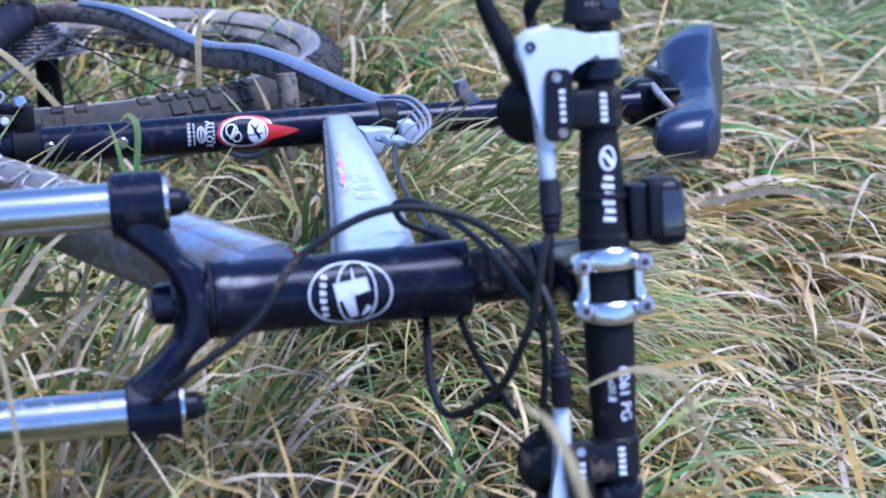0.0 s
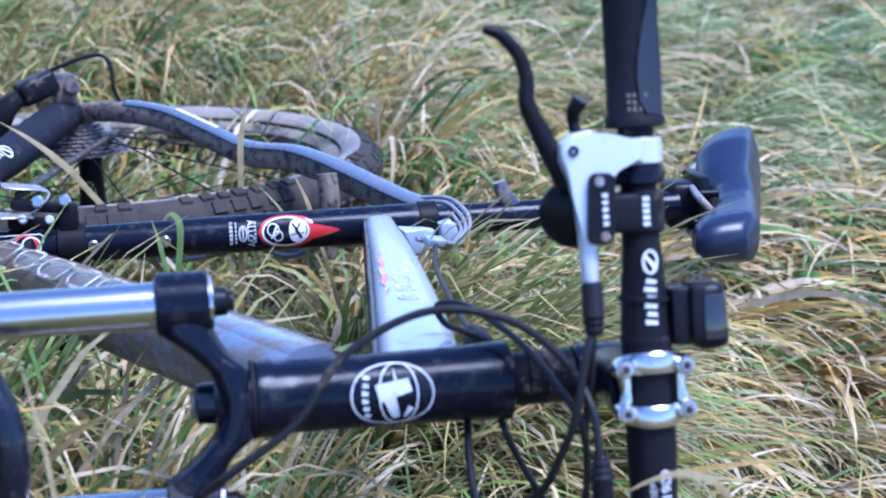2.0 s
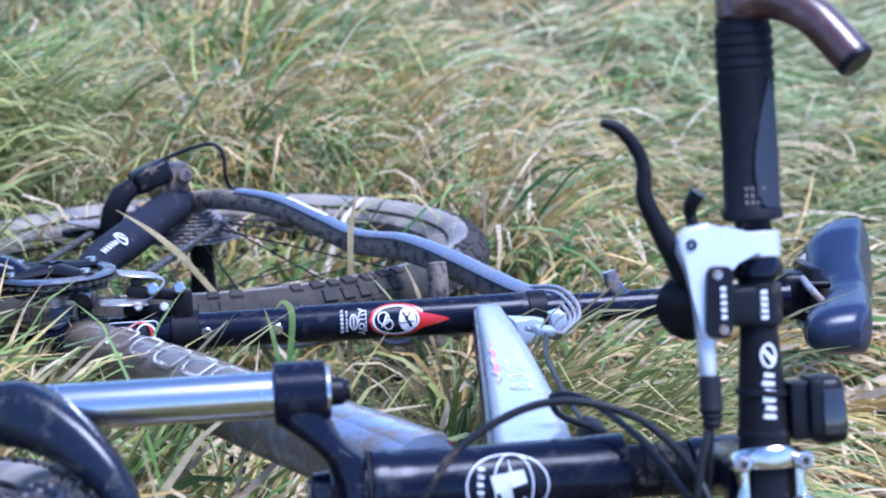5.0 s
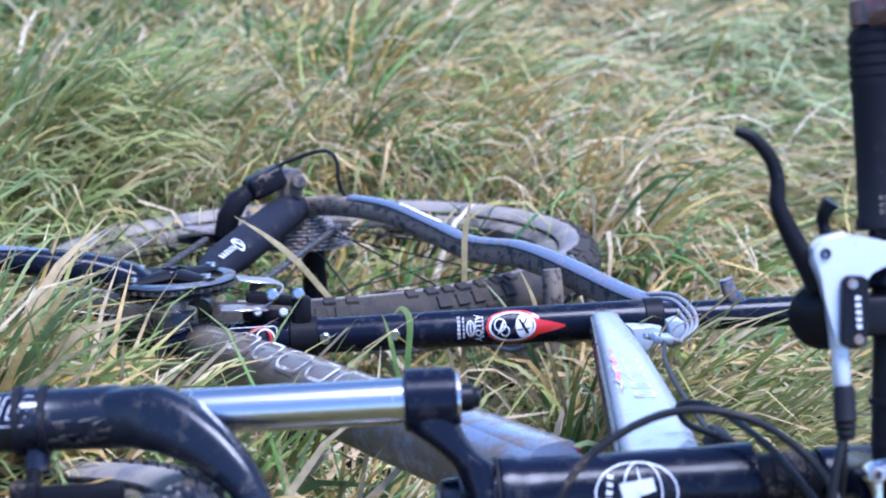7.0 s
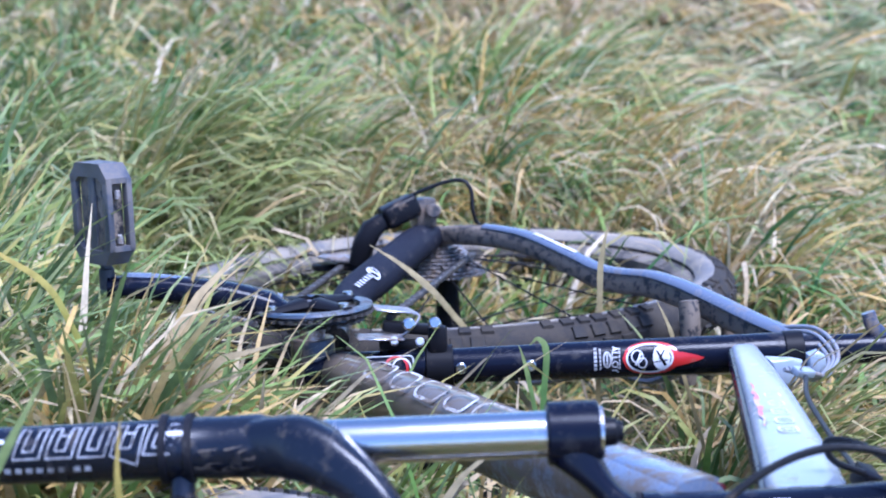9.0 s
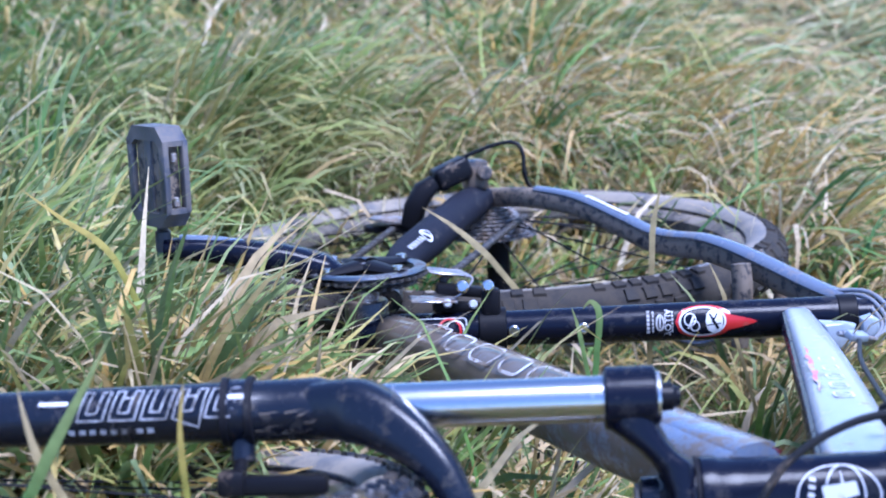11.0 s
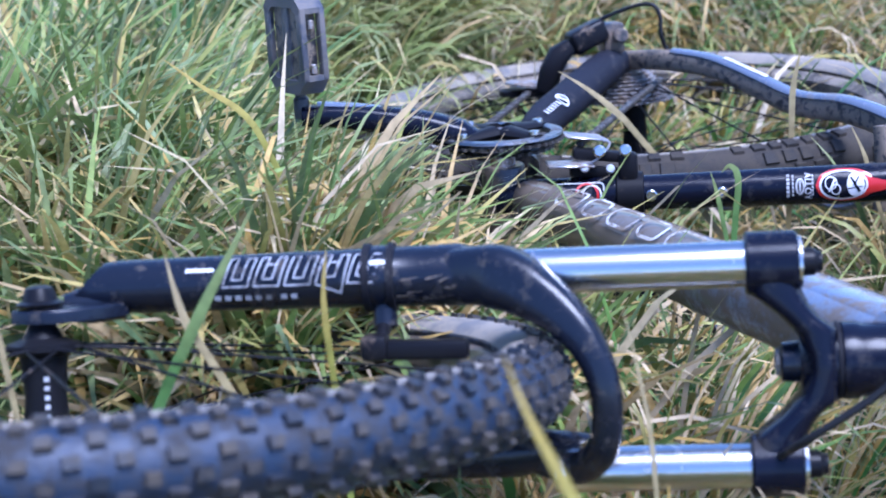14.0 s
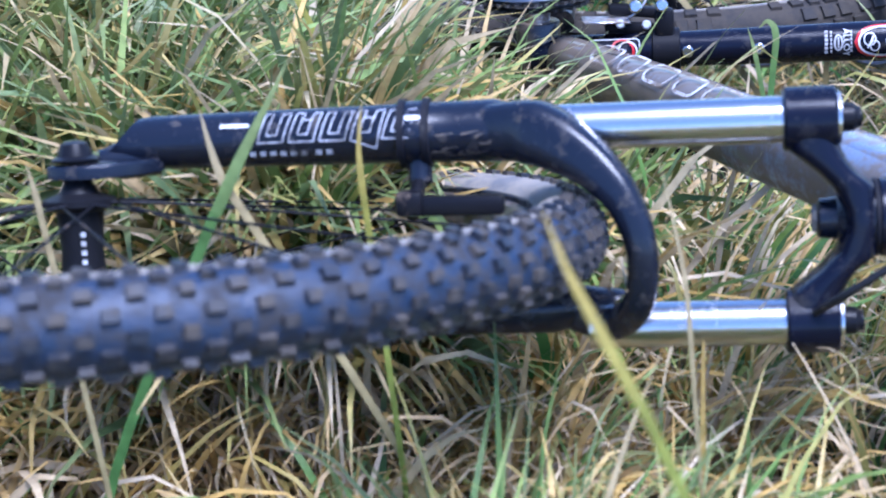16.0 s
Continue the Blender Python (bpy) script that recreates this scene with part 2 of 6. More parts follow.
def link_mesh(name, bm, material, smooth=True):
    bmesh.ops.recalc_face_normals(bm, faces=bm.faces[:])
    me = bpy.data.meshes.new(name)
    bm.to_mesh(me)
    bm.free()
    if smooth:
        me.polygons.foreach_set("use_smooth", [True] * len(me.polygons))
        me.set_sharp_from_angle(angle=radians(38))
    me.materials.append(material)
    return new(name, me)


def part(name, bm, material, parent, label="", steered=False):
    """One mesh object under a thing or a part; steered ones turn with the bars."""
    if steered:
        bmesh.ops.transform(bm, matrix=STEER, verts=bm.verts[:])
    ob = link_mesh(name, bm, material)
    ob.parent = parent
    if label:
        ob["label"] = label
    return ob


def spline(points, steps=8):
    """A smooth line through the points."""
    p = [Vector(q) for q in points]
    p = [2 * p[0] - p[1]] + p + [2 * p[-1] - p[-2]]
    out = []
    for i in range(1, len(p) - 2):
        a, b, c, d = p[i - 1 : i + 3]
        for k in range(steps):
            t = k / steps
            out.append(0.5 * (2 * b + (c - a) * t + (2 * a - 5 * b + 4 * c - d) * t**2 + (3 * b - 3 * c + d - a) * t**3))
    out.append(p[-2])
    return out


def lerp_list(values, n):
    return [float(v) for v in np.interp(np.linspace(0, 1, n), np.linspace(0, 1, len(values)), values)]


def tube(bm, points, r, seg=16, flat=1.0, up=(0, 0, 1), power=2.0, cap=True):
    """Sweeps a round or flattened section along points. r: radius or list; flat: size along up against size across it."""
    pts = [Vector(p) for p in points]
    radii = lerp_list(r, len(pts)) if isinstance(r, (list, tuple)) else [r] * len(pts)
    flats = lerp_list(flat, len(pts)) if isinstance(flat, (list, tuple)) else [flat] * len(pts)
    rings = []
    side0 = None
    for i, p in enumerate(pts):
        d = (pts[min(i + 1, len(pts) - 1)] - pts[max(i - 1, 0)]).normalized()
        u = Vector(up)
        s = d.cross(u)
        if s.length < 0.15:
            s = side0 - d * side0.dot(d) if side0 else d.orthogonal()
        s.normalize()
        if side0 and s.dot(side0) < 0:
            s = -s
        side0 = s
        n = s.cross(d).normalized()
        ring = []
        for k in range(seg):
            a = 2 * math.pi * k / seg
            c, q = math.cos(a), math.sin(a)
            c = math.copysign(abs(c) ** (2 / power), c)
            q = math.copysign(abs(q) ** (2 / power), q)
            ring.append(bm.verts.new(p + s * radii[i] * c + n * radii[i] * flats[i] * q))
        rings.append(ring)
    for a, b in zip(rings, rings[1:]):
        for k in range(seg):
            bm.faces.new((a[k], a[(k + 1) % seg], b[(k + 1) % seg], b[k]))
    if cap:
        bm.faces.new(rings[0])
        bm.faces.new(rings[-1])
    return bm


def lathe(bm, profile, origin, axis, seg=32, closed=False):
    """Turns a profile of (distance along axis, radius) round the axis."""
    m = Matrix.Translation(origin) @ Vector(axis).to_track_quat("Z", "Y").to_matrix().to_4x4()
    rings = [[bm.verts.new(m @ Vector((r * math.cos(2 * math.pi * k / seg), r * math.sin(2 * math.pi * k / seg), h))) for k in range(seg)] for h, r in profile]
    pairs = list(zip(rings, rings[1:])) + ([(rings[-1], rings[0])] if closed else [])
    for a, b in pairs:
        for k in range(seg):
            bm.faces.new((a[k], a[(k + 1) % seg], b[(k + 1) % seg], b[k]))
    if not closed:
        bm.faces.new(rings[0])
        bm.faces.new(rings[-1])
    return bm


def rbox(bm, m, size, bevel=0.002, segments=2):
    """A box with rounded edges at the pose m."""
    made = bmesh.ops.create_cube(bm, size=1.0, matrix=m @ Matrix.Diagonal((*size, 1)))
    edges = {e for v in made["verts"] for e in v.link_edges}
    bmesh.ops.bevel(bm, geom=list(edges), offset=bevel, segments=segments, profile=0.5, affect="EDGES")
    return bm


def B():
    return bmesh.new()


def outline_plate(bm, outline, z0, z1, m=Matrix(), bevel=0.0):
    """A plate with the given outline (x, y), from z0 to z1, at the pose m."""
    low = [bm.verts.new(m @ Vector((x, y, z0))) for x, y in outline]
    high = [bm.verts.new(m @ Vector((x, y, z1))) for x, y in outline]
    n = len(outline)
    bm.faces.new(low)
    top = bm.faces.new(high)
    for k in range(n):
        bm.faces.new((low[k], low[(k + 1) % n], high[(k + 1) % n], high[k]))
    if bevel:
        bmesh.ops.bevel(bm, geom=list(top.edges), offset=bevel, segments=4, profile=0.5, affect="EDGES")
    return bm


def round_rect(w, h, r, n=5):
    out = []
    for cx, cy, a0 in ((w / 2 - r, h / 2 - r, 0), (-w / 2 + r, h / 2 - r, 90), (-w / 2 + r, -h / 2 + r, 180), (w / 2 - r, -h / 2 + r, 270)):
        for k in range(n + 1):
            a = radians(a0 + 90 * k / n)
            out.append((cx + r * math.cos(a), cy + r * math.sin(a)))
    return out


def wrap(bm, origin, axis, facing, radius):
    """Bends a flat sheet (x along the axis, y round it, z out) onto a cylinder, its middle towards facing."""
    a = Vector(axis).normalized()
    f = Vector(facing)
    f = (f - a * f.dot(a)).normalized()
    s = f.cross(a)
    for v in bm.verts:
        w = v.co.y / radius
        v.co = Vector(origin) + a * v.co.x + (f * math.cos(w) + s * math.sin(w)) * (radius + v.co.z)
    return bm


def strip(bm, path, width, z=0.0006, closed=False):
    """A flat printed line along (x, y) points."""
    p = [Vector((x, y, 0)) for x, y in path]
    n = len(p)
    pairs = []
    for i in range(n):
        a, b = (p[i - 1], p[(i + 1) % n]) if closed else (p[max(i - 1, 0)], p[min(i + 1, n - 1)])
        d = (b - a).normalized()
        s = Vector((-d.y, d.x, 0)) * width / 2
        pairs.append((bm.verts.new(p[i] + s + Vector((0, 0, z))), bm.verts.new(p[i] - s + Vector((0, 0, z)))))
    for i in range(n if closed else n - 1):
        (a, b), (c, d) = pairs[i], pairs[(i + 1) % n]
        bm.faces.new((a, b, d, c))
    return bm


def ellipse(cx, cy, rx, ry, n=40):
    return [(cx + rx * math.cos(2 * math.pi * k / n), cy + ry * math.sin(2 * math.pi * k / n)) for k in range(n)]


def blob(bm, cx, cy, rx, ry, z=0.0006, n=16, rows=6):
    """A filled ellipse, cut fine enough to bend; ry may be a function of the share along it."""
    cols = []
    for i in range(n + 1):
        u = -1 + 2 * i / n
        h = ry(u) if callable(ry) else ry * math.sqrt(max(0.0, 1 - u * u))
        cols.append([bm.verts.new((cx + rx * u, cy + h * (-1 + 2 * j / rows), z)) for j in range(rows + 1)])
    for a, b in zip(cols, cols[1:]):
        for j in range(rows):
            bm.faces.new((a[j], b[j], b[j + 1], a[j + 1]))
    bmesh.ops.remove_doubles(bm, verts=bm.verts[:], dist=1e-6)
    return bm


def stroke(bm, a, b, w0, w1, z=0.0006, n=6):
    """A straight printed stroke that may taper."""
    a, b = Vector((*a, z)), Vector((*b, z))
    d = (b - a).normalized()
    s = Vector((-d.y, d.x, 0))
    prev = None
    for k in range(n + 1):
        p = a.lerp(b, k / n)
        w = (w0 + (w1 - w0) * k / n) / 2
        row = (bm.verts.new(p + s * w), bm.verts.new(p - s * w))
        if prev:
            bm.faces.new((prev[0], prev[1], row[1], row[0]))
        prev = row
    return bm


def patch(bm, cx, cy, w, h, z=0.0006, nx=1, ny=6):
    """A printed bar, cut fine enough to bend."""
    g = [[bm.verts.new((cx - w / 2 + w * i / nx, cy - h / 2 + h * j / ny, z)) for j in range(ny + 1)] for i in range(nx + 1)]
    for i in range(nx):
        for j in range(ny):
            bm.faces.new((g[i][j], g[i + 1][j], g[i + 1][j + 1], g[i][j + 1]))
    return bm


def lettering(text, size, z=0.0006):
    """The text as a flat sheet centred on the origin."""
    cu = bpy.data.curves.new("letters", "FONT")
    cu.body, cu.size, cu.align_x, cu.align_y = text, size, "CENTER", "CENTER"
    cu.resolution_u = 3
    ob = bpy.data.objects.new("letters", cu)
    scene.collection.objects.link(ob)
    me = ob.evaluated_get(bpy.context.evaluated_depsgraph_get()).to_mesh()
    bm = B()
    bm.from_mesh(me)
    bpy.data.objects.remove(ob)
    for v in bm.verts:
        v.co.z = z
    return bm

# ---- ground ----


def ground_height(x, y):
    """Soft hummocks, a low bank behind and to the side of the pedal."""
    x, y = np.asarray(x, float), np.asarray(y, float)
    h = 0.018 * np.sin(2.1 * x + 0.7) * np.cos(1.7 * y + 0.3) + 0.012 * np.sin(4.3 * x - 1.1 * y) + 0.008 * np.cos(6.1 * y + 2.3 * x)
    return h - 0.01


bm = B()
xs = sorted({round(v, 3) for v in list(np.arange(-3, 3.01, 0.12)) + list(np.arange(-30, 30.1, 3)) + [-2500, -800, -250, -90, 90, 250, 800, 2500]})
ys = sorted({round(v, 3) for v in list(np.arange(-2.4, 7.01, 0.12)) + list(np.arange(-30, 40.1, 3)) + [-2500, -800, -250, -90, 90, 250, 800, 2500]})
grid = [[bm.verts.new((x, y, float(ground_height(x, y)) if abs(x) < 40 and abs(y) < 50 else -0.01)) for y in ys] for x in xs]
for i in range(len(xs) - 1):
    for j in range(len(ys) - 1):
        bm.faces.new((grid[i][j], grid[i + 1][j], grid[i + 1][j + 1], grid[i][j + 1]))
ground = link_mesh("ground", bm, SOIL)
tagged(ground, "dark soil of a meadow under matted autumn grass", "ground", kind="structure")


# ---- grass ----


def blades(name, x, y, length, lean, droop, azimuth, width, material, label, segs=6, seed=0, curl=0.22, late=0.0):
    """Many grass blades in one mesh. Each rises from its root, leans towards azimuth and droops towards its tip."""
    rng = np.random.default_rng(seed)
    n = len(x)
    t = np.linspace(0, 1, segs + 1)
    bend = rng.uniform(1.2, 2.9, n) + late * rng.uniform(0.6, 1.8, n)
    ang = lean[:, None] + droop[:, None] * t[None, :] ** bend[:, None]
    turn = azimuth[:, None] + (curl * rng.normal(0, 1, n))[:, None] * t[None, :] ** 2 + (0.16 * rng.normal(0, 1, n))[:, None] * np.sin(rng.uniform(2, 6, n)[:, None] * t[None, :])
    step = (length / segs)[:, None]
    z = np.zeros((n, segs + 1))
    px, py = z.copy(), z.copy()
    mid = 0.5 * (ang[:, 1:] + ang[:, :-1])
    tm = 0.5 * (turn[:, 1:] + turn[:, :-1])
    z[:, 1:] = np.cumsum(np.cos(mid) * step, 1)
    px[:, 1:] = np.cumsum(np.sin(mid) * np.cos(tm) * step, 1)
    py[:, 1:] = np.cumsum(np.sin(mid) * np.sin(tm) * step, 1)
    base = ground_height(x, y) - 0.01
    px, py, pz = px + x[:, None], py + y[:, None], z + base[:, None]
    face = azimuth + math.pi / 2 + rng.normal(0, 0.7, n)
    face = face[:, None] + rng.normal(0, 0.7, n)[:, None] * t[None, :]
    w = width[:, None] * 0.5 * (0.55 + 0.9 * t[None, :] - 1.42 * t[None, :] ** 2.2).clip(0.03)
    ox, oy, oz = np.cos(face) * w, np.sin(face) * w, rng.normal(0, 0.35, n)[:, None] * w
    v = np.empty((n, segs + 1, 2, 3))
    v[:, :, 0] = np.stack([px - ox, py - oy, pz - oz], -1)
    v[:, :, 1] = np.stack([px + ox, py + oy, pz + oz], -1)
    me = bpy.data.meshes.new(name)
    nv = n * (segs + 1) * 2
    me.vertices.add(nv)
    me.vertices.foreach_set("co", v.astype(np.float32).ravel())
    first = (np.arange(n) * (segs + 1) * 2)[:, None] + (np.arange(segs) * 2)[None, :]
    quad = np.stack([first, first + 1, first + 3, first + 2], -1).reshape(-1, 4)
    me.loops.add(quad.size)
    me.loops.foreach_set("vertex_index", quad.ravel().astype(np.int32))
    me.polygons.add(len(quad))
    me.polygons.foreach_set("loop_start", (np.arange(len(quad)) * 4).astype(np.int32))
    me.polygons.foreach_set("use_smooth", np.ones(len(quad), bool))
    me.update(calc_edges=True)
    al = me.attributes.new("along", "FLOAT", "POINT")
    al.data.foreach_set("value", np.broadcast_to(t[None, :, None], (n, segs + 1, 2)).astype(np.float32).ravel())
    me.materials.append(material)
    return tagged(new(name, me), label, "grass", kind="stuff")


def fan(seed, count, near, far, spread, power=1.0):
    """Roots in a fan that opens away from the camera's stand."""
    rng = np.random.default_rng(seed)
    d = (near**power + (far**power - near**power) * rng.random(count)) ** (1 / power)
    a = np.radians(spread * (2 * rng.random(count) - 1) + 1.0)
    return -0.15 - d * np.sin(a), -1.35 + d * np.cos(a), rng


def disc(seed, count, near, far):
    """Roots all round the bike."""
    rng = np.random.default_rng(seed)
    d = np.sqrt(near**2 + (far**2 - near**2) * rng.random(count))
    a = 2 * math.pi * rng.random(count)
    x, y = -0.1 + d * np.cos(a), 0.4 + d * np.sin(a)
    out = (np.abs(np.arctan2(x + 0.15, y + 1.35)) > radians(33)) | (np.hypot(x + 0.15, y + 1.35) < 0.36)
    return x[out], y[out], rng


def smooth_noise(x, y, s, k):
    """Slow variation over the field, about -1 to 1."""
    return (np.sin(x * s + 1.3 * k) * np.cos(y * s * 1.13 + 2.1 * k) + 0.6 * np.sin(1.9 * s * x - 1.4 * s * y + k)) / 1.4


def pressed(x, y):
    """1 where the bike lies on the grass, 0 away from it."""
    a = np.exp(-((((x + 0.22) / 0.40) ** 2 + ((y - 0.95) / 0.42) ** 2) ** 2))
    b = np.exp(-((((x - 0.10) / 0.20) ** 2 + ((y - 0.30) / 0.28) ** 2) ** 2))
    c = np.exp(-((((x + 0.60) / 0.30) ** 2 + ((y + 0.05) / 0.30) ** 2) ** 2))
    return np.clip(np.maximum(np.maximum(1.15 * a, b), 0.2 * c), 0, 1)


def under_wheel(x, y):
    """1 where the rear wheel has flattened the grass."""
    return np.exp(-((((x + 0.22) / 0.43) ** 2 + ((y - 0.91) / 0.45) ** 2) ** 2))


def flowing(x, y):
    """1 where wind and rain have combed the grass over, 0 where it stands up in tufts."""
    right = np.clip((x - 0.10) / 0.25, 0, 1)
    back = np.clip((y - 1.15) / 0.5, 0, 1)
    return np.maximum(right, 0.5 * back)


def dryness(x, y):
    """Share of dry blades by place: lush beside the pedal, strawy in front and on the bars' side."""
    d = 0.27 + 0.20 * np.tanh((x + 0.48) * 2.6) + 0.34 * np.clip((x - 0.10) / 0.3, 0, 1) * np.clip((1.5 - y) / 0.4, 0, 1) + 0.60 * np.exp(-(((y + 0.45) / 0.36) ** 2)) * np.clip((x + 0.75) / 0.3, 0.3, 1) + 0.38 * np.clip((y - 1.05) / 0.5, 0, 1) * np.exp(-(((x + 0.05) / 0.75) ** 2)) + 0.45 * np.exp(-((x - 0.08) / 0.36) ** 2 - ((y - 0.12) / 0.28) ** 2) - 0.6 * np.exp(-((x - 0.95) / 0.42) ** 2 - ((y - 1.25) / 0.26) ** 2) - 0.55 * np.exp(-((x + 0.16) / 0.28) ** 2 - ((y - 2.12) / 0.22) ** 2) + 0.35 * np.exp(-((x + 0.62) / 0.30) ** 2 - ((y - 2.05) / 0.22) ** 2) + 0.16 * np.clip((y - 1.6) / 1.6, 0, 1) + 0.28 * smooth_noise(x, y, 2.6, 5) + 0.15 * smooth_noise(x, y, 7.0, 2)
    d = d + 0.05 * np.clip((y - 1.8) / 0.4, 0, 1) - 0.16 * np.clip((x - 0.1) / 0.4, 0, 1) * np.clip((y - 1.4) / 0.4, 0, 1)
    aside = np.clip((np.abs(x + 0.15) - 0.70 * (y + 1.35)) / 0.5, 0, 1)
    d = d * (1 - aside) + aside * (0.45 + 0.30 * smooth_noise(x, y, 1.3, 3))
    return np.clip(d - 0.34 * (1 - aside) * np.clip((-0.45 - x) / 0.25, 0, 1) * np.clip((2.2 - y) / 0.5, 0, 1) * np.clip((y - 0.4) / 0.3, 0, 1), 0.05, 1.0)


def meadow(name, roots, material, label, height, lean0=0.22, wide=(0.0036, 0.0088), segs=7, limp=1.0, seed=0, az0=None, mixed=True, tuft=0.12, comb_spread=0.7, cap=0.40):
    x, y, rng = roots
    if mixed:
        share = dryness(x, y)
        keep = rng.random(len(x)) < (share if material is STRAW else 1 - 0.75 * share) * (1 - (0.42 + 0.38 * np.clip((0.20 - x) / 0.2, 0, 1)) * np.exp(-(((y - 0.02) / 0.20) ** 2))) * (1 - 0.55 * np.clip((-0.35 - x) / 0.25, 0, 1) * np.clip((2.4 - y) / 0.5, 0, 1))
        # thinned below the head tube: dark thatch shows there as the bike's shade
        keep &= rng.random(len(x)) > 0.80 * np.exp(-((x - 0.07) / 0.18) ** 2 - ((y - 0.18) / 0.18) ** 2)
        x, y = x[keep], y[keep]
    count = len(x)
    # tussocks: blades crowd to the middle of their cell and fan out from it
    ix, iy = np.floor(x / tuft), np.floor(y / tuft)
    h1, h2, h3 = ((np.sin(ix * a + iy * b) * 43758.5453) % 1.0 for a, b in ((127.1, 311.7), (269.5, 183.3), (71.7, 413.1)))
    cx, cy = (ix + 0.15 + 0.7 * h1) * tuft, (iy + 0.15 + 0.7 * h2) * tuft
    free = rng.random(count) < 0.30
    pull = np.where(free, 1.0, 0.42)
    x, y = cx + (x - cx) * pull, cy + (y - cy) * pull
    ox, oy = x - cx, y - cy
    far_out = np.hypot(ox, oy) / (0.3 * tuft)
    press = pressed(x, y)
    tall = (1 + 0.22 * smooth_noise(x, y, 2.3, 1)) * (0.72 + 0.56 * h3)
    length = height * tall * rng.uniform(0.55, 1.25, count) * (1 - 0.42 * press - 0.34 * under_wheel(x, y) * (rng.random(count) > 0.12))
    length = length * (1 - 0.45 * np.exp(-((((x - 0.50) / 0.24) ** 2 + ((y - 0.22) / 0.36) ** 2) ** 2)))
    length = length * (1 - 0.38 * np.exp(-(((y + 0.32) / 0.26) ** 2)))
    length = np.minimum(length, cap * rng.uniform(0.85, 1.1, count))
    comb = -0.70 - 0.30 * np.clip((x - 0.1) / 0.3, 0, 1) + 0.55 * smooth_noise(x, y, 1.9, 2) + 0.35 * smooth_noise(x, y, 5.5, 4)
    flow = flowing(x, y)
    vx = ox / (0.3 * tuft) * 0.55 + (0.45 + 1.0 * flow) * np.cos(comb) + rng.normal(0, 0.55, count)
    vy = oy / (0.3 * tuft) * 0.55 + (0.45 + 1.0 * flow) * np.sin(comb) + rng.normal(0, 0.55, count)
    az = np.arctan2(vy, vx)
    az = np.where(free & (rng.random(count) < 0.6), rng.uniform(-math.pi, math.pi, count), az)
    if az0 is not None:
        az = az0 + rng.normal(0, comb_spread, count)
    lean = np.abs(rng.normal(lean0, 0.22, count)) + 0.22 * np.minimum(far_out, 1.5) + 0.6 * press * rng.random(count) + 0.70 * flow
    droop = limp * np.clip(rng.gamma(4.0, 0.60, count), 0.4, 3.6) * (1 - 0.30 * flow)
    width = rng.uniform(*wide, count) * np.clip(length / 0.2, 0.6, 1.15) * (1 - 0.18 * np.exp(-((x - 0.05) / 0.40) ** 2 - ((y - 0.10) / 0.35) ** 2)) * (1 + 0.22 * np.clip((x - 0.1) / 0.25, 0, 1) * np.clip((1.2 - y) / 0.4, 0, 1)) * (1 + 0.30 * np.clip((-0.35 - x) / 0.25, 0, 1) * np.clip((1.6 - y) / 0.5, 0, 1))
    return blades(name, x, y, length, lean, droop, az, width, material, label, segs, seed + 50, late=1 - flow)


def clump(seed, count, cx, cy, rx, ry):
    rng = np.random.default_rng(seed)
    return cx + rx * rng.normal(0, 0.5, count), cy + ry * rng.normal(0, 0.5, count), rng


meadow("grass", fan(1, 104000, 0.35, 3.3, 36, 1.6), GRASS, "long tangled green and yellowing meadow grass", 0.250, segs=8, seed=1)
meadow("dry_grass", fan(2, 84000, 0.35, 3.3, 36, 1.6), STRAW, "dry straw-coloured drooping grass blades", 0.265, limp=1.2, wide=(0.0036, 0.0086), segs=8, seed=2)
meadow("far_grass", fan(3, 56000, 3.1, 9.0, 34, 1.3), GRASS, "green meadow grass farther off", 0.25, wide=(0.006, 0.010), segs=5, seed=3, tuft=0.22)
meadow("far_dry_grass", fan(4, 62000, 3.1, 9.0, 34, 1.3), STRAW, "pale dry meadow grass farther off", 0.26, wide=(0.006, 0.010), segs=5, limp=1.2, seed=4, tuft=0.22)
meadow("distant_grass", fan(5, 22000, 8.5, 45.0, 40, 1.2), GRASS, "distant meadow grass", 0.34, wide=(0.03, 0.05), segs=3, seed=5, tuft=0.6)
meadow("surrounding_grass", disc(6, 56000, 0.2, 6.0), GRASS, "meadow grass all round the bike", 0.30, wide=(0.022, 0.036), segs=3, seed=6, tuft=0.2)
meadow("surrounding_dry_grass", disc(14, 46000, 0.2, 6.0), STRAW, "dry meadow grass all round the bike", 0.30, wide=(0.022, 0.036), segs=3, seed=14, tuft=0.2)
# dead thatch, coloured dark to put shade between the grass stems
THATCH_SHADE = grass_material("dead_thatch_shade", [(0.0, (0.030, 0.022, 0.012)), (0.5, (0.075, 0.055, 0.028)), (0.8, (0.050, 0.052, 0.022)), (1.0, (0.11, 0.085, 0.045))], (0.05, 0.04, 0.02), faded=0.05)
meadow("thatch", fan(15, 70000, 0.35, 3.3, 36, 1.5), THATCH_SHADE, "matted dead brown thatch, darkened as shade between the grass stems", 0.10, lean0=0.7, wide=(0.006, 0.011), segs=3, seed=15, mixed=False)
meadow("grass_clump", clump(7, 2500, -0.56, 0.27, 0.26, 0.12), GRASS, "tall clump of green and yellow grass by the crank", 0.42, lean0=0.10, limp=0.60, seed=7, mixed=False, cap=0.40, wide=(0.0068, 0.0125))
meadow("dry_grass_clump", clump(8, 1150, -0.50, 0.27, 0.18, 0.11), STRAW, "tall clump of dry grass by the crank", 0.42, lean0=0.10, limp=0.66, seed=8, mixed=False, cap=0.40, wide=(0.0068, 0.0125))
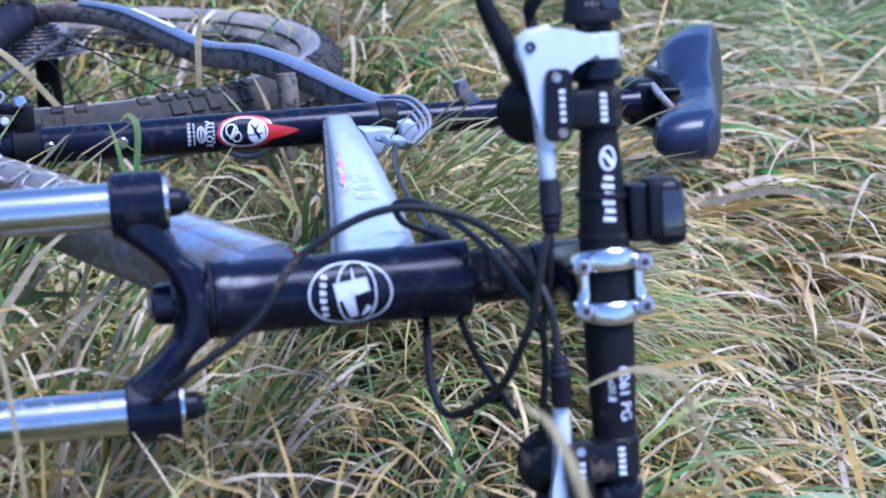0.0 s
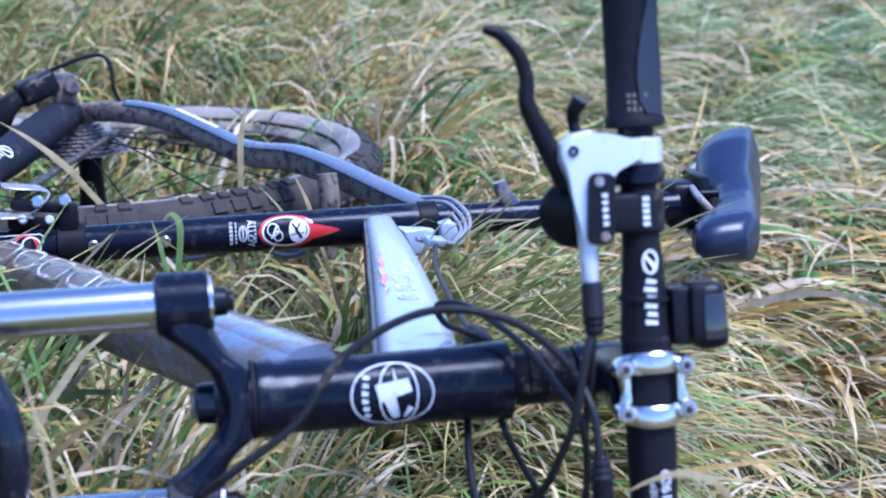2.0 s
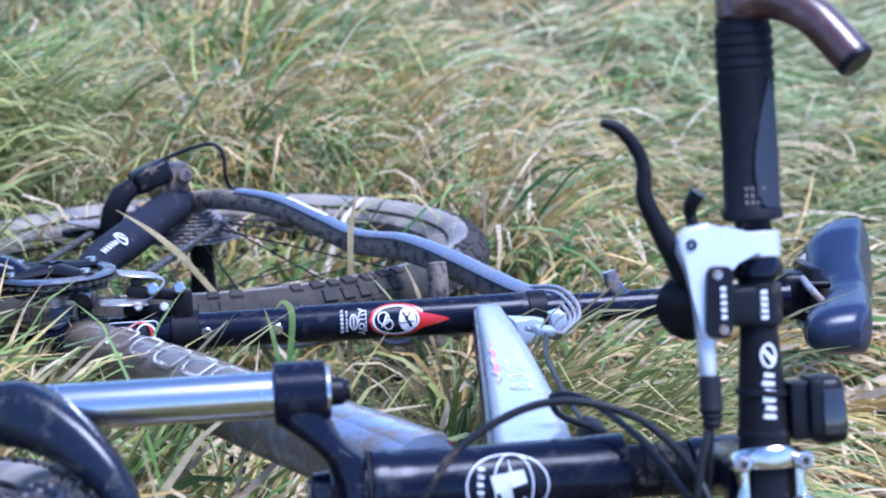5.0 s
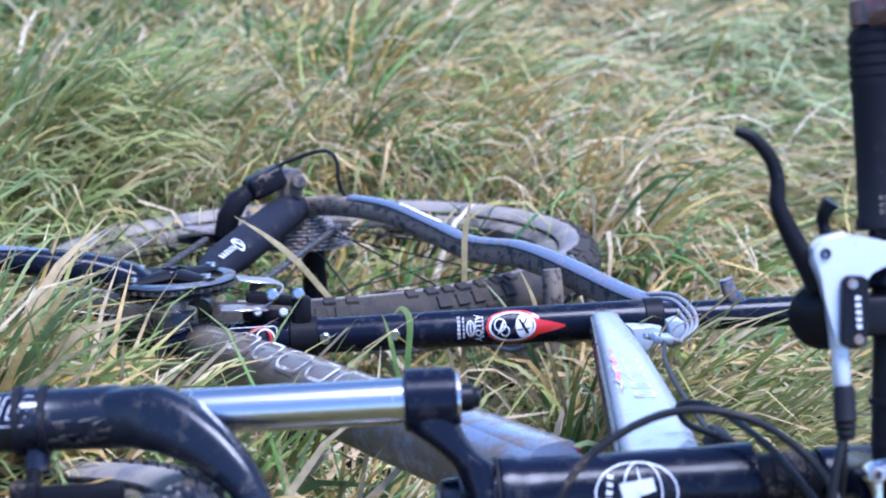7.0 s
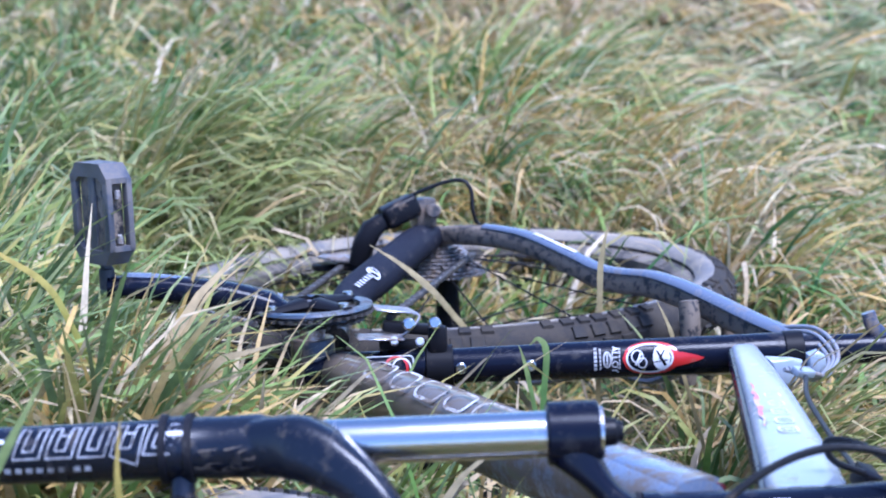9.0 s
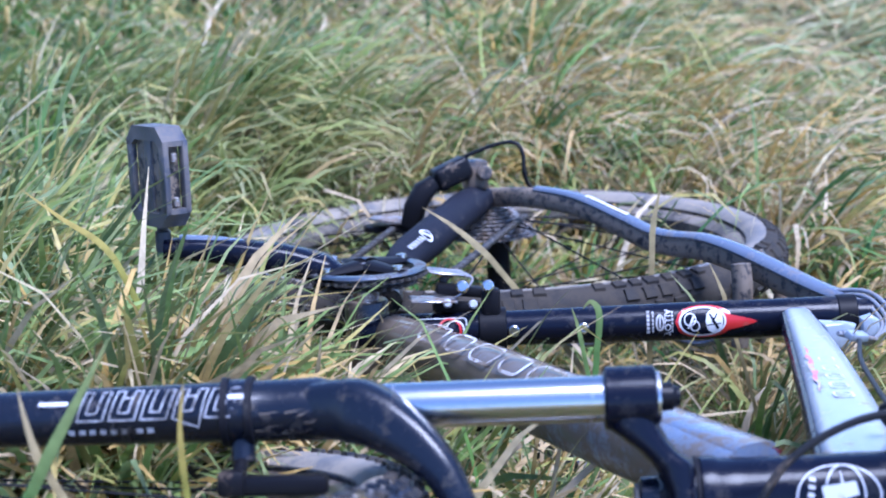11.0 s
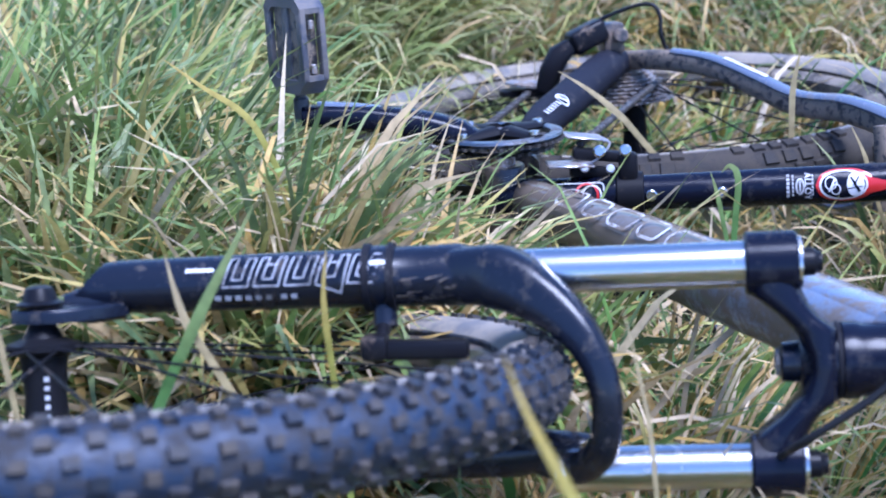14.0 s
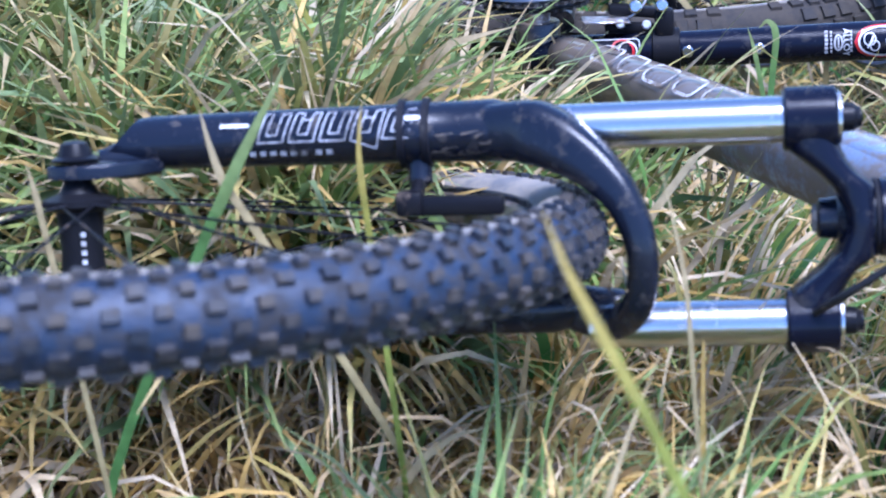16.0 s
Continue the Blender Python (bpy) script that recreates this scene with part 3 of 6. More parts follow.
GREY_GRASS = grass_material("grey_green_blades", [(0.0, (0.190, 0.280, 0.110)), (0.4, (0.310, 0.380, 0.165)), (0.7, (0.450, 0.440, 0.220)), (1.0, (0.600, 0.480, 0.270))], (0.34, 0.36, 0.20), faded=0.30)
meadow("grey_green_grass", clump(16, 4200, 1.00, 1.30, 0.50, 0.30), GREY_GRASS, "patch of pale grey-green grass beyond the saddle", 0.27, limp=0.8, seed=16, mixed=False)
# pale blades carry the sky sheen of the far grass in their colour
meadow("far_paled_grass", clump(20, 4500, 0.95, 2.45, 0.75, 0.65), GREY_GRASS, "grey-green grass farther across the meadow, paled as by sky sheen", 0.26, limp=0.9, seed=20, mixed=False, wide=(0.005, 0.010), segs=5)
meadow("bank_grass", clump(21, 3000, -0.76, 1.58, 0.34, 0.30), GRASS, "dense dark green grass behind the pedal", 0.34, lean0=0.30, limp=0.7, seed=21, az0=-0.45, comb_spread=0.45, mixed=False, wide=(0.0055, 0.0100))
meadow("far_green_tuft", clump(22, 520, -0.13, 2.16, 0.22, 0.16), GRASS, "lush green tuft standing beyond the rear wheel", 0.36, lean0=0.18, limp=0.7, seed=22, mixed=False, wide=(0.0060, 0.0110))
meadow("rim_grass", clump(23, 460, 0.00, 1.05, 0.36, 0.16), GRASS, "green grass grown up through the rear spokes", 0.52, lean0=0.25, limp=0.9, seed=23, mixed=False, wide=(0.0050, 0.0090))
meadow("rim_dry_grass", clump(24, 460, 0.00, 1.02, 0.32, 0.20), STRAW, "dry grass caught in the rear wheel", 0.44, lean0=0.25, limp=1.0, seed=24, mixed=False, wide=(0.0050, 0.0090))
meadow("upright_grass", clump(17, 2900, -0.80, 0.55, 0.27, 0.30), GRASS, "dense upright green grass beside the front wheel", 0.33, lean0=0.10, limp=0.6, seed=17, mixed=False, wide=(0.0070, 0.0130))
meadow("crank_grass", clump(18, 600, -0.52, 0.43, 0.16, 0.07), GRASS, "green grass bent over the crank arm", 0.34, lean0=0.12, limp=0.9, seed=18, mixed=False, cap=0.325, wide=(0.0045, 0.0085))
meadow("crank_dry_grass", clump(29, 620, -0.52, 0.43, 0.15, 0.07), STRAW, "dry grass bent over the crank arm", 0.34, lean0=0.12, limp=1.0, seed=29, mixed=False, cap=0.325, wide=(0.0045, 0.0085))
meadow("leaning_grass", clump(9, 1900, 0.115, 0.44, 0.065, 0.09), GRASS, "long grass combed over beside the top tube", 0.53, lean0=0.25, limp=0.56, seed=9, az0=-0.75, mixed=False, comb_spread=0.30, cap=0.45)
meadow("leaning_dry_grass", clump(11, 800, 0.115, 0.44, 0.065, 0.09), STRAW, "dry grass combed over beside the top tube", 0.53, lean0=0.25, limp=0.58, seed=11, az0=-0.75, mixed=False, comb_spread=0.35, cap=0.45)
meadow("side_grass", clump(10, 1700, -1.02, 0.72, 0.26, 0.34), GRASS, "tall green grass beside the pedal", 0.36, lean0=0.2, limp=0.7, seed=10, mixed=False)

meadow("tyre_side_grass", clump(12, 700, -0.29, -0.245, 0.14, 0.035), GRASS, "grass standing along the front tyre", 0.36, lean0=0.08, limp=0.5, seed=12, mixed=False, cap=0.345)
meadow("front_dry_grass", clump(25, 900, -0.29, 0.00, 0.20, 0.10), STRAW, "pale dry grass tangled under the fork", 0.24, lean0=0.2, limp=1.1, seed=25, mixed=False)
meadow("wheel_grass", clump(13, 1700, -0.58, 0.10, 0.28, 0.18), STRAW, "dry curling grass poking through the front wheel", 0.29, lean0=0.15, limp=1.1, seed=13, mixed=False, cap=0.30)


def long_blade(name, points, width, material, label):
    """One single blade of grass along a line given in the bike's own coordinates, from tip to foot; its foot goes down to the ground."""
    foot = LIE @ Vector(points[-1])
    line = [LIE @ Vector(p) for p in points]
    d = (line[-1] - line[-2]).normalized()
    ground_z = float(ground_height(foot.x, foot.y)) - 0.01
    drop = foot.z - ground_z
    run = min(drop / max(0.3, -d.z), 0.45)
    line.append(Vector((foot.x + 0.45 * d.x * run, foot.y + 0.45 * d.y * run, foot.z - 0.5 * drop)))
    line.append(Vector((foot.x + 0.70 * d.x * run, foot.y + 0.70 * d.y * run, ground_z)))
    line = spline(line, 5)
    n = len(line)
    bm = B()
    prev = None
    for k, p in enumerate(line):
        t = k / (n - 1)
        w = 0.5 * width * min(1.0, 0.08 + 2.6 * t) * (1 - 0.25 * t)
        d = (line[min(k + 1, n - 1)] - line[max(k - 1, 0)]).normalized()
        s = d.cross(Vector((0.25, -1, 0.35))).normalized()
        f = Vector((0, -0.12, 0.05)) * w
        row = (bm.verts.new(p + s * w), bm.verts.new(p + f), bm.verts.new(p - s * w))
        if prev:
            for q in (0, 1):
                bm.faces.new((prev[q], prev[q + 1], row[q + 1], row[q]))
        prev = row
    ob = link_mesh(name, bm, material)
    al = ob.data.attributes.new("along", "FLOAT", "POINT")
    al.data.foreach_set("value", [1 - (i // 3) / (n - 1) for i in range(len(ob.data.vertices))])
    return tagged(ob, label, "grass blade", group="single blades across the bike")


YB = blade_material("yellow_blade", (0.09, 0.20, 0.035), (0.55, 0.38, 0.07))
GB = blade_material("green_blade", (0.07, 0.18, 0.04), (0.20, 0.31, 0.10))
PB = blade_material("pale_blade", (0.28, 0.23, 0.09), (0.46, 0.36, 0.21))
long_blade("grass_blade", [(-0.267, -0.42, 0.140), (-0.259, -0.42, 0.116), (-0.247, -0.42, 0.089), (-0.234, -0.42, 0.061), (-0.220, -0.42, 0.028)], 0.0056, YB, "long yellow-green grass blade in front of the tyre")
long_blade("grass_blade", [(-0.445, -0.07, 0.133), (-0.462, -0.07, 0.104), (-0.483, -0.07, 0.069), (-0.499, -0.07, 0.040), (-0.511, -0.07, 0.018)], 0.0085, GB, "broad green grass blade crossing the fork leg")
long_blade("grass_blade", [(-0.505, -0.065, 0.103), (-0.501, -0.065, 0.079), (-0.494, -0.065, 0.053), (-0.481, -0.065, 0.030)], 0.0062, PB, "dry grass blade crossing the fork leg")
long_blade("grass_blade", [(-0.402, -0.07, 0.105), (-0.406, -0.07, 0.077), (-0.406, -0.07, 0.052), (-0.404, -0.07, 0.020)], 0.0048, YB, "thin yellow grass blade crossing the fork leg")
long_blade("grass_blade", [(-0.223, -0.12, 0.077), (-0.215, -0.12, 0.036), (-0.209, -0.12, -0.006), (-0.206, -0.12, -0.067)], 0.0032, PB, "thin pale stalk beside the fork arch")
long_blade("grass_blade", [(-0.608, -0.10, 0.082), (-0.605, -0.10, 0.064), (-0.603, -0.10, 0.045)], 0.0045, PB, "dry grass blade by the front hub")
long_blade("grass_blade", [(-0.287, 0.68, 0.101), (-0.258, 0.68, 0.081), (-0.230, 0.68, 0.056), (-0.207, 0.68, 0.028)], 0.0075, PB, "straw blade lying over the padded chain stay")
long_blade("grass_blade", [(-0.135, 0.48, 0.029), (-0.127, 0.48, 0.035), (-0.120, 0.48, 0.022), (-0.124, 0.48, -0.021)], 0.0070, GB, "green blade curling over the seat tube")
long_blade("grass_blade", [(-0.145, 0.48, 0.030), (-0.140, 0.48, 0.012), (-0.134, 0.48, -0.021)], 0.0050, GB, "thin green blade in front of the seat tube")
long_blade("grass_blade", [(-0.040, 0.70, 0.113), (-0.046, 0.70, 0.087), (-0.050, 0.70, 0.063), (-0.052, 0.70, 0.020)], 0.0075, PB, "straw blade standing by the seat stay")
long_blade("grass_blade", [(-0.009, 0.56, 0.053), (0.002, 0.56, 0.028), (0.009, 0.56, 0.003)], 0.0048, PB, "straw blade behind the seat tube")
long_blade("grass_blade", [(0.122, -0.13, -0.037), (0.140, -0.13, -0.030), (0.161, -0.13, -0.028), (0.184, -0.128, -0.040), (0.200, -0.12, -0.075)], 0.0055, PB, "pale dry blade bent across the bar")
long_blade("grass_blade", [(0.022, -0.38, 0.056), (0.038, -0.38, 0.045), (0.050, -0.38, 0.020), (0.058, -0.38, -0.010)], 0.0060, PB, "pale dry blade close to the viewer")
long_blade("grass_blade", [(-0.595, 0.30, 0.181), (-0.564, 0.30, 0.156), (-0.529, 0.30, 0.129), (-0.505, 0.30, 0.080)], 0.0060, YB, "long yellow blade arching by the pedal")

# ---- mountain bike ----
# Bike coordinates: x along the steering axis towards the bars, y towards the rear wheel, z towards the drive side.
bike = new("mountain_bike")
bike.empty_display_size = 0.1
bike.matrix_world = LIE
tagged(bike, "muddy black and grey mountain bike lying in long grass", "bicycle")

HEAD_R = 0.0245
BB = Vector((-0.338, 0.528, 0.0))
REAR = Vector((-0.222, 0.965, 0.0))
FRONT = Vector((-0.599, -0.048, 0.0))   # in the steered frame
BAR_X, BAR_Y = 0.152, -0.083
SEAT_Y = 0.520
SEAT_Z = 0.0052

# head tube with its cups
bm = B()
lathe(bm, [(-0.086, 0.0235), (-0.085, 0.0252), (-0.076, 0.0255), (-0.073, 0.0240), (-0.055, HEAD_R - 0.001), (0.045, HEAD_R), (0.066, 0.0258), (0.0795, 0.0262), (0.081, 0.0240)], (0, 0, 0), (1, 0, 0), 48)
head = part("head_tube", bm, BLACK, bike, "glossy black head tube with a round white emblem")
bm = B()
lathe(bm, [(-0.002, 0.0240), (-0.001, 0.0254), (0.001, 0.0254), (0.002, 0.0240)], (-0.0875, 0, 0), (1, 0, 0), 40)
part("headset_seal", bm, RUBBER, head)
FACE = Vector((-0.06, -1.0, 0.13))
bm = B()
strip(bm, ellipse(0, 0, 0.0265, 0.0215, 48), 0.0012, closed=True)
strip(bm, ellipse(0.004, 0, 0.0125, 0.0215, 48), 0.0011, closed=True)
wrap(bm, (0, 0, 0), (1, 0, 0), FACE, HEAD_R)
part("emblem_ring", bm, WHITE, head, "white double-ring emblem outline")
bm = B()
stroke(bm, (-0.0098, 0.0012), (0.0118, 0.0058), 0.0118, 0.0086)
stroke(bm, (-0.0022, -0.0010), (0.0022, -0.0160), 0.0084, 0.0050, z=0.0008)
stroke(bm, (0.0072, -0.0160), (0.0120, -0.0088), 0.0012, 0.0044)
stroke(bm, (0.0016, 0.0172), (0.0026, 0.0085), 0.0003, 0.0016)
wrap(bm, (0, 0, 0), (1, 0, 0), FACE, HEAD_R)
part("emblem_mark", bm, WHITE, head, "white emblem shape")
bm = B()
for k in range(6):
    stroke(bm, (-0.0200 + 0.0007 * abs(k - 2.5), 0.0125 - 0.0050 * k), (-0.0160 + 0.0007 * abs(k - 2.5), 0.0115 - 0.0050 * k), 0.0032, 0.0026, n=1)
wrap(bm, (0, 0, 0), (1, 0, 0), FACE, HEAD_R)
part("emblem_bars", bm, WHITE, head)

# steerer spacers
bm = B()
prof = []
for k in range(4):
    x0 = 0.0815 + 0.0105 * k
    prof += [(x0, 0.0170), (x0 + 0.0006, 0.0178), (x0 + 0.0098, 0.0178), (x0 + 0.0104, 0.0170)]
lathe(bm, prof, (0, 0, 0), (1, 0, 0), 32)
part("headset_spacer", bm, SATIN, bike)

# top tube: broad and flat-sided, tapering to the seat tube
bm = B()
tube(bm, spline([(0.0255, 0.015, 0.0), (0.0395, 0.16, 0.0), (0.0535, 0.33, 0.001), (0.0645, 0.50, 0.002)], 8), [0.0295, 0.0265, 0.0208, 0.0142], 24, flat=[0.72, 0.79, 0.95, 1.15], power=3.4)
top_tube = part("top_tube", bm, GREY, bike, "pale blue-grey scuffed top tube with a black side")
bm = B()
tube(bm, spline([(-0.0045, 0.02, 0.009), (0.0125, 0.16, 0.009), (0.0320, 0.33, 0.010), (0.0500, 0.49, 0.0115)], 8), [0.0044, 0.0042, 0.0038, 0.0034], 10, flat=1.6)
part("black_side", bm, BLACK, top_tube, "black painted side with a dark edge")
TT = [Vector(p) for p in ((0.0395, 0.16, 0.0), (0.0535, 0.33, 0.001))]


def on_top(u, v):
    """A place on the upper face of the top tube: u along it, v across it in shares of its half width."""
    p = TT[0].lerp(TT[1], u)
    return Vector((p.x + v * (0.0265 - 0.0057 * u), p.y, 0.0212 - 0.0012 * u))


bm = B()
prev = None
for k in range(13):
    u = 0.10 + 0.075 * k
    w = 0.10 * math.sin(math.pi * (k + 0.4) / 13) * (0.8 + 0.4 * (k % 2))
    c = -0.62 + 0.04 * (k % 3)
    row = (bm.verts.new(on_top(u, c - w)), bm.verts.new(on_top(u, c + w)))
    if prev:
        bm.faces.new((prev[0], prev[1], row[1], row[0]))
    prev = row
part("red_streak", bm, RED_WORN, top_tube, "worn red streak")

# worn lettering along the top tube, as outlined shapes
for k in range(6):
    c = on_top(0.02 + 0.17 * k, 0.02)
    sheet = B()
    strip(sheet, round_rect(0.0125 - 0.0006 * k, 0.0165, 0.0035, 3), 0.0019, z=0.0004, closed=True)
    stroke(sheet, (0.005, -0.002), (-0.004, 0.003), 0.0016, 0.0016, z=0.0004, n=1)
    for v in sheet.verts:
        v.co = c + Vector((v.co.x * 1.05, v.co.y, v.co.z))
    part("worn_print_shape", sheet, WORN_WHITE, top_tube)

# down tube
bm = B()
tube(bm, spline([(-0.050, 0.012, 0.0), (-0.130, 0.165, 0.0), (-0.215, 0.330, 0.0), (-0.318, 0.528, 0.0)], 8), [0.0280, 0.0275, 0.0265, 0.0215], 28, flat=[1.0, 1.04, 1.04, 1.0], power=2.4)
down_tube = part("down_tube", bm, DOWN, bike, "mud-smeared grey down tube with large outlined lettering")
dt_dir = Vector((-0.262, 0.503, 0)).normalized()
bm = B()
tube(bm, [Vector((-0.050, 0.012, 0.0)) + dt_dir * d + Vector((0.0205, 0.0107, 0.0205)) for d in (0.0, 0.08, 0.20)], [0.0017, 0.0015, 0.0010], 8)
part("red_edge", bm, DARK_RED, down_tube, "dark red edge line")
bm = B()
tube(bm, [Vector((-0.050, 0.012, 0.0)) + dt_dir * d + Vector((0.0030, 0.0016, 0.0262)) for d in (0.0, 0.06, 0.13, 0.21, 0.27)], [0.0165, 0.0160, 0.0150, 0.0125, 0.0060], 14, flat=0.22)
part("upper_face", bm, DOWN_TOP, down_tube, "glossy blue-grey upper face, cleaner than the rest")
for k in range(6):
    bm = B()
    strip(bm, [(x, y) for x, y in round_rect(0.040 if k % 2 else 0.034, 0.021, 0.0085, 4)], 0.0030, z=0.0012, closed=True)
    wrap(bm, Vector((-0.05, 0.012, 0)) + dt_dir * (0.20 + 0.050 * k), dt_dir, (-0.35, -0.18, 0.85), 0.0300)
    part("outlined_shape", bm, MUDDY_PRINT, down_tube)

# seat tube, its collar and decals
bm = B()
lathe(bm, [(-0.345, 0.0175), (-0.20, 0.0166), (-0.05, 0.0180), (0.03, 0.0180), (0.045, 0.018), (0.098, 0.0185), (0.112, 0.0178)], (0, SEAT_Y, SEAT_Z), (1, 0, 0.002), 36)
seat_tube = part("seat_tube", bm, BLACK, bike, "black seat tube with a red and white decal")
SF = Vector((0, -1, 0.16))
so = Vector((0, SEAT_Y, SEAT_Z))
for n, xx in enumerate((-0.199, -0.134)):
    bm = B()
    d = Vector((0, -1, 0.02)).normalized()
    lathe(bm, [(0, 0.0056), (0.0024, 0.0054), (0.0034, 0.0044), (0.0034, 0.0024), (0.0010, 0.0022)], so + Vector((xx, 0, 0)) + d * 0.0165, d, 16)
    part("bottle_boss", bm, CHROME, seat_tube, "small steel bottle cage bolt")
RT = 0.0182
bm = B()
blob(bm, -0.0215, 0.0, 0.0270, 0.0172, z=0.0004, rows=10)
blob(bm, 0.0095, -0.0015, 0.0185, lambda u: 0.0092 * (1 - u) ** 0.75 * 0.6, z=0.0005)
wrap(bm, so, (1, 0, 0), SF, RT)
part("red_decal", bm, RED, seat_tube, "red flame-shaped decal")
bm = B()
blob(bm, -0.0230, 0.0, 0.0215, 0.0142, z=0.0007, rows=8)
wrap(bm, so, (1, 0, 0), SF, RT)
part("emblem_ground", bm, BLACK, seat_tube)
bm = B()
strip(bm, ellipse(-0.0230, 0, 0.0212, 0.0138, 40), 0.0018, z=0.0009, closed=True)
blob(bm, -0.0120, 0.0, 0.0082, 0.0112, z=0.0009)
strip(bm, ellipse(-0.0345, 0.002, 0.0052, 0.0056, 20), 0.0011, z=0.0009, closed=True)
strip(bm, ellipse(-0.0300, -0.004, 0.0040, 0.0046, 20), 0.0011, z=0.0009, closed=True)
stroke(bm, (-0.0365, -0.006), (-0.0310, 0.005), 0.0012, 0.0020, z=0.0009)
wrap(bm, so, (1, 0, 0), SF, RT)
part("oval_emblem", bm, WHITE, seat_tube, "white oval emblem on red")
bm = B()
stroke(bm, (-0.0165, 0.007), (-0.0085, -0.007), 0.0016, 0.0028, z=0.0011)
stroke(bm, (-0.0090, 0.007), (-0.0140, -0.001), 0.0012, 0.0016, z=0.0011)
stroke(bm, (-0.0190, -0.0035), (-0.0060, -0.0020), 0.0010, 0.0010, z=0.0011)
wrap(bm, so, (1, 0, 0), SF, RT)
part("emblem_stroke", bm, BLACK, seat_tube)
bm = lettering("ALLOY", 0.0085)
for v in bm.verts:
    v.co = Vector((v.co.y - 0.0555, -v.co.x, v.co.z))
wrap(bm, so, (1, 0, 0), SF, RT)
part("alloy_lettering", bm, WHITE, seat_tube, "white lettering ALLOY")
bm = B()
for k in range(6):
    stroke(bm, (-0.0510, 0.011 - 0.0035 * k), (-0.0510, 0.0085 - 0.0035 * k), 0.0014, 0.0014)
    stroke(bm, (-0.0690, 0.011 - 0.0035 * k), (-0.0690, 0.0085 - 0.0035 * k), 0.0016, 0.0016)
    stroke(bm, (-0.0735, 0.012 - 0.0038 * k), (-0.0735, 0.0092 - 0.0038 * k), 0.0028, 0.0028)
strip(bm, ellipse(-0.0625, 0.0, 0.0034, 0.0068, 20), 0.0018, closed=True)
stroke(bm, (-0.0625, 0.005), (-0.0625, -0.005), 0.0016, 0.0016)
wrap(bm, so, (1, 0, 0), SF, RT)
part("small_print_bars", bm, DIM, seat_tube)
bm = B()
strip(bm, round_rect(0.046, 0.024, 0.004, 3), 0.0012, z=0.0006, closed=True)
strip(bm, ellipse(0.012, 0, 0.0085, 0.009, 24), 0.0014, z=0.0008, closed=True)
for v in bm.verts:
    v.co.x -= 0.266
wrap(bm, so, (1, 0, 0), SF, 0.0175)
part("framed_decal", bm, WHITE, seat_tube, "white framed decal by the bottom bracket")
bm = B()
strip(bm, ellipse(-0.259, 0, 0.0105, 0.011, 24), 0.0022, z=0.0007, closed=True)
wrap(bm, so, (1, 0, 0), SF, 0.0175)
part("decal_ring", bm, RED, seat_tube)

# seat post and seat clamp
bm = B()
lathe(bm, [(0.105, 0.0145), (0.345, 0.0142), (0.360, 0.0150)], so, (1, 0, 0.002), 28)
seat_post = part("seat_post", bm, BLACK, bike, "black seat post")
bm = B()
lathe(bm, [(0.104, 0.0188), (0.105, 0.0197), (0.121, 0.0197), (0.122, 0.0188)], so, (1, 0, 0.002), 28)
clamp = part("seat_clamp", bm, SATIN, bike)
bm = B()
tube(bm, spline([(0.116, SEAT_Y + 0.026, -0.004), (0.150, SEAT_Y + 0.020, -0.002), (0.186, SEAT_Y + 0.006, 0.004), (0.198, SEAT_Y, 0.012), (0.188, SEAT_Y - 0.002, 0.027), (0.184, SEAT_Y - 0.002, 0.040)], 6), [0.005, 0.006, 0.009, 0.0085, 0.0072, 0.0066], 14, flat=0.7, up=(0, 1, 0), power=3)
part("clamp_lever", bm, STAY_DARK, clamp, "blue-black quick-release lever")
bm = B()
rbox(bm, Matrix.Translation((0.368, SEAT_Y + 0.012, SEAT_Z)), (0.034, 0.040, 0.046), 0.008, 3)
rbox(bm, Matrix.Translation((0.384, SEAT_Y + 0.012, SEAT_Z)), (0.012, 0.056, 0.060), 0.004, 2)
for s in (-1, 1):
    tube(bm, [(0.372, SEAT_Y - 0.018, SEAT_Z + 0.014 * s), (0.396, SEAT_Y - 0.020, SEAT_Z + 0.014 * s)], 0.004, 10)
part("saddle_clamp", bm, PLASTIC, seat_post)

# saddle: nose towards the bars' side, wide at the back
def saddle_shell():
    bm = B()
    rows = []
    n, k = 48, 28
    for i in range(n + 1):
        u = i / n
        y = 0.395 + 0.285 * u
        half = float(np.interp(u, [0, 0.02, 0.07, 0.2, 0.40, 0.58, 0.75, 0.88, 0.965, 1.0], [0.008, 0.017, 0.0235, 0.0250, 0.027, 0.043, 0.063, 0.068, 0.055, 0.028]))
        top = float(np.interp(u, [0, 0.08, 0.3, 0.6, 0.9, 1.0], [0.458, 0.470, 0.472, 0.468, 0.478, 0.472]))
        deep = float(np.interp(u, [0, 0.03, 0.1, 0.24, 0.38, 0.50, 0.64, 0.80, 0.92, 1.0], [0.020, 0.042, 0.054, 0.050, 0.034, 0.033, 0.052, 0.066, 0.058, 0.028]))
        ring = []
        for j in range(k):
            a = 2 * math.pi * j / k
            c, s = math.cos(a), math.sin(a)
            zz = half * math.copysign(abs(c) ** 0.75, c)
            crown = -0.10 * zz * zz / max(half, 0.01)
            xx = (0.012 * abs(s) ** 0.6 if s > 0 else -deep * abs(s) ** 0.8) + crown
            ring.append(bm.verts.new((top - 0.012 + xx + 0.34 * (y - 0.60), y, -0.008 + zz)))
        rows.append(ring)
    for a, b in zip(rows, rows[1:]):
        for j in range(k):
            bm.faces.new((a[j], a[(j + 1) % k], b[(j + 1) % k], b[j]))
    bm.faces.new(rows[0])
    bm.faces.new(rows[-1])
    return bm


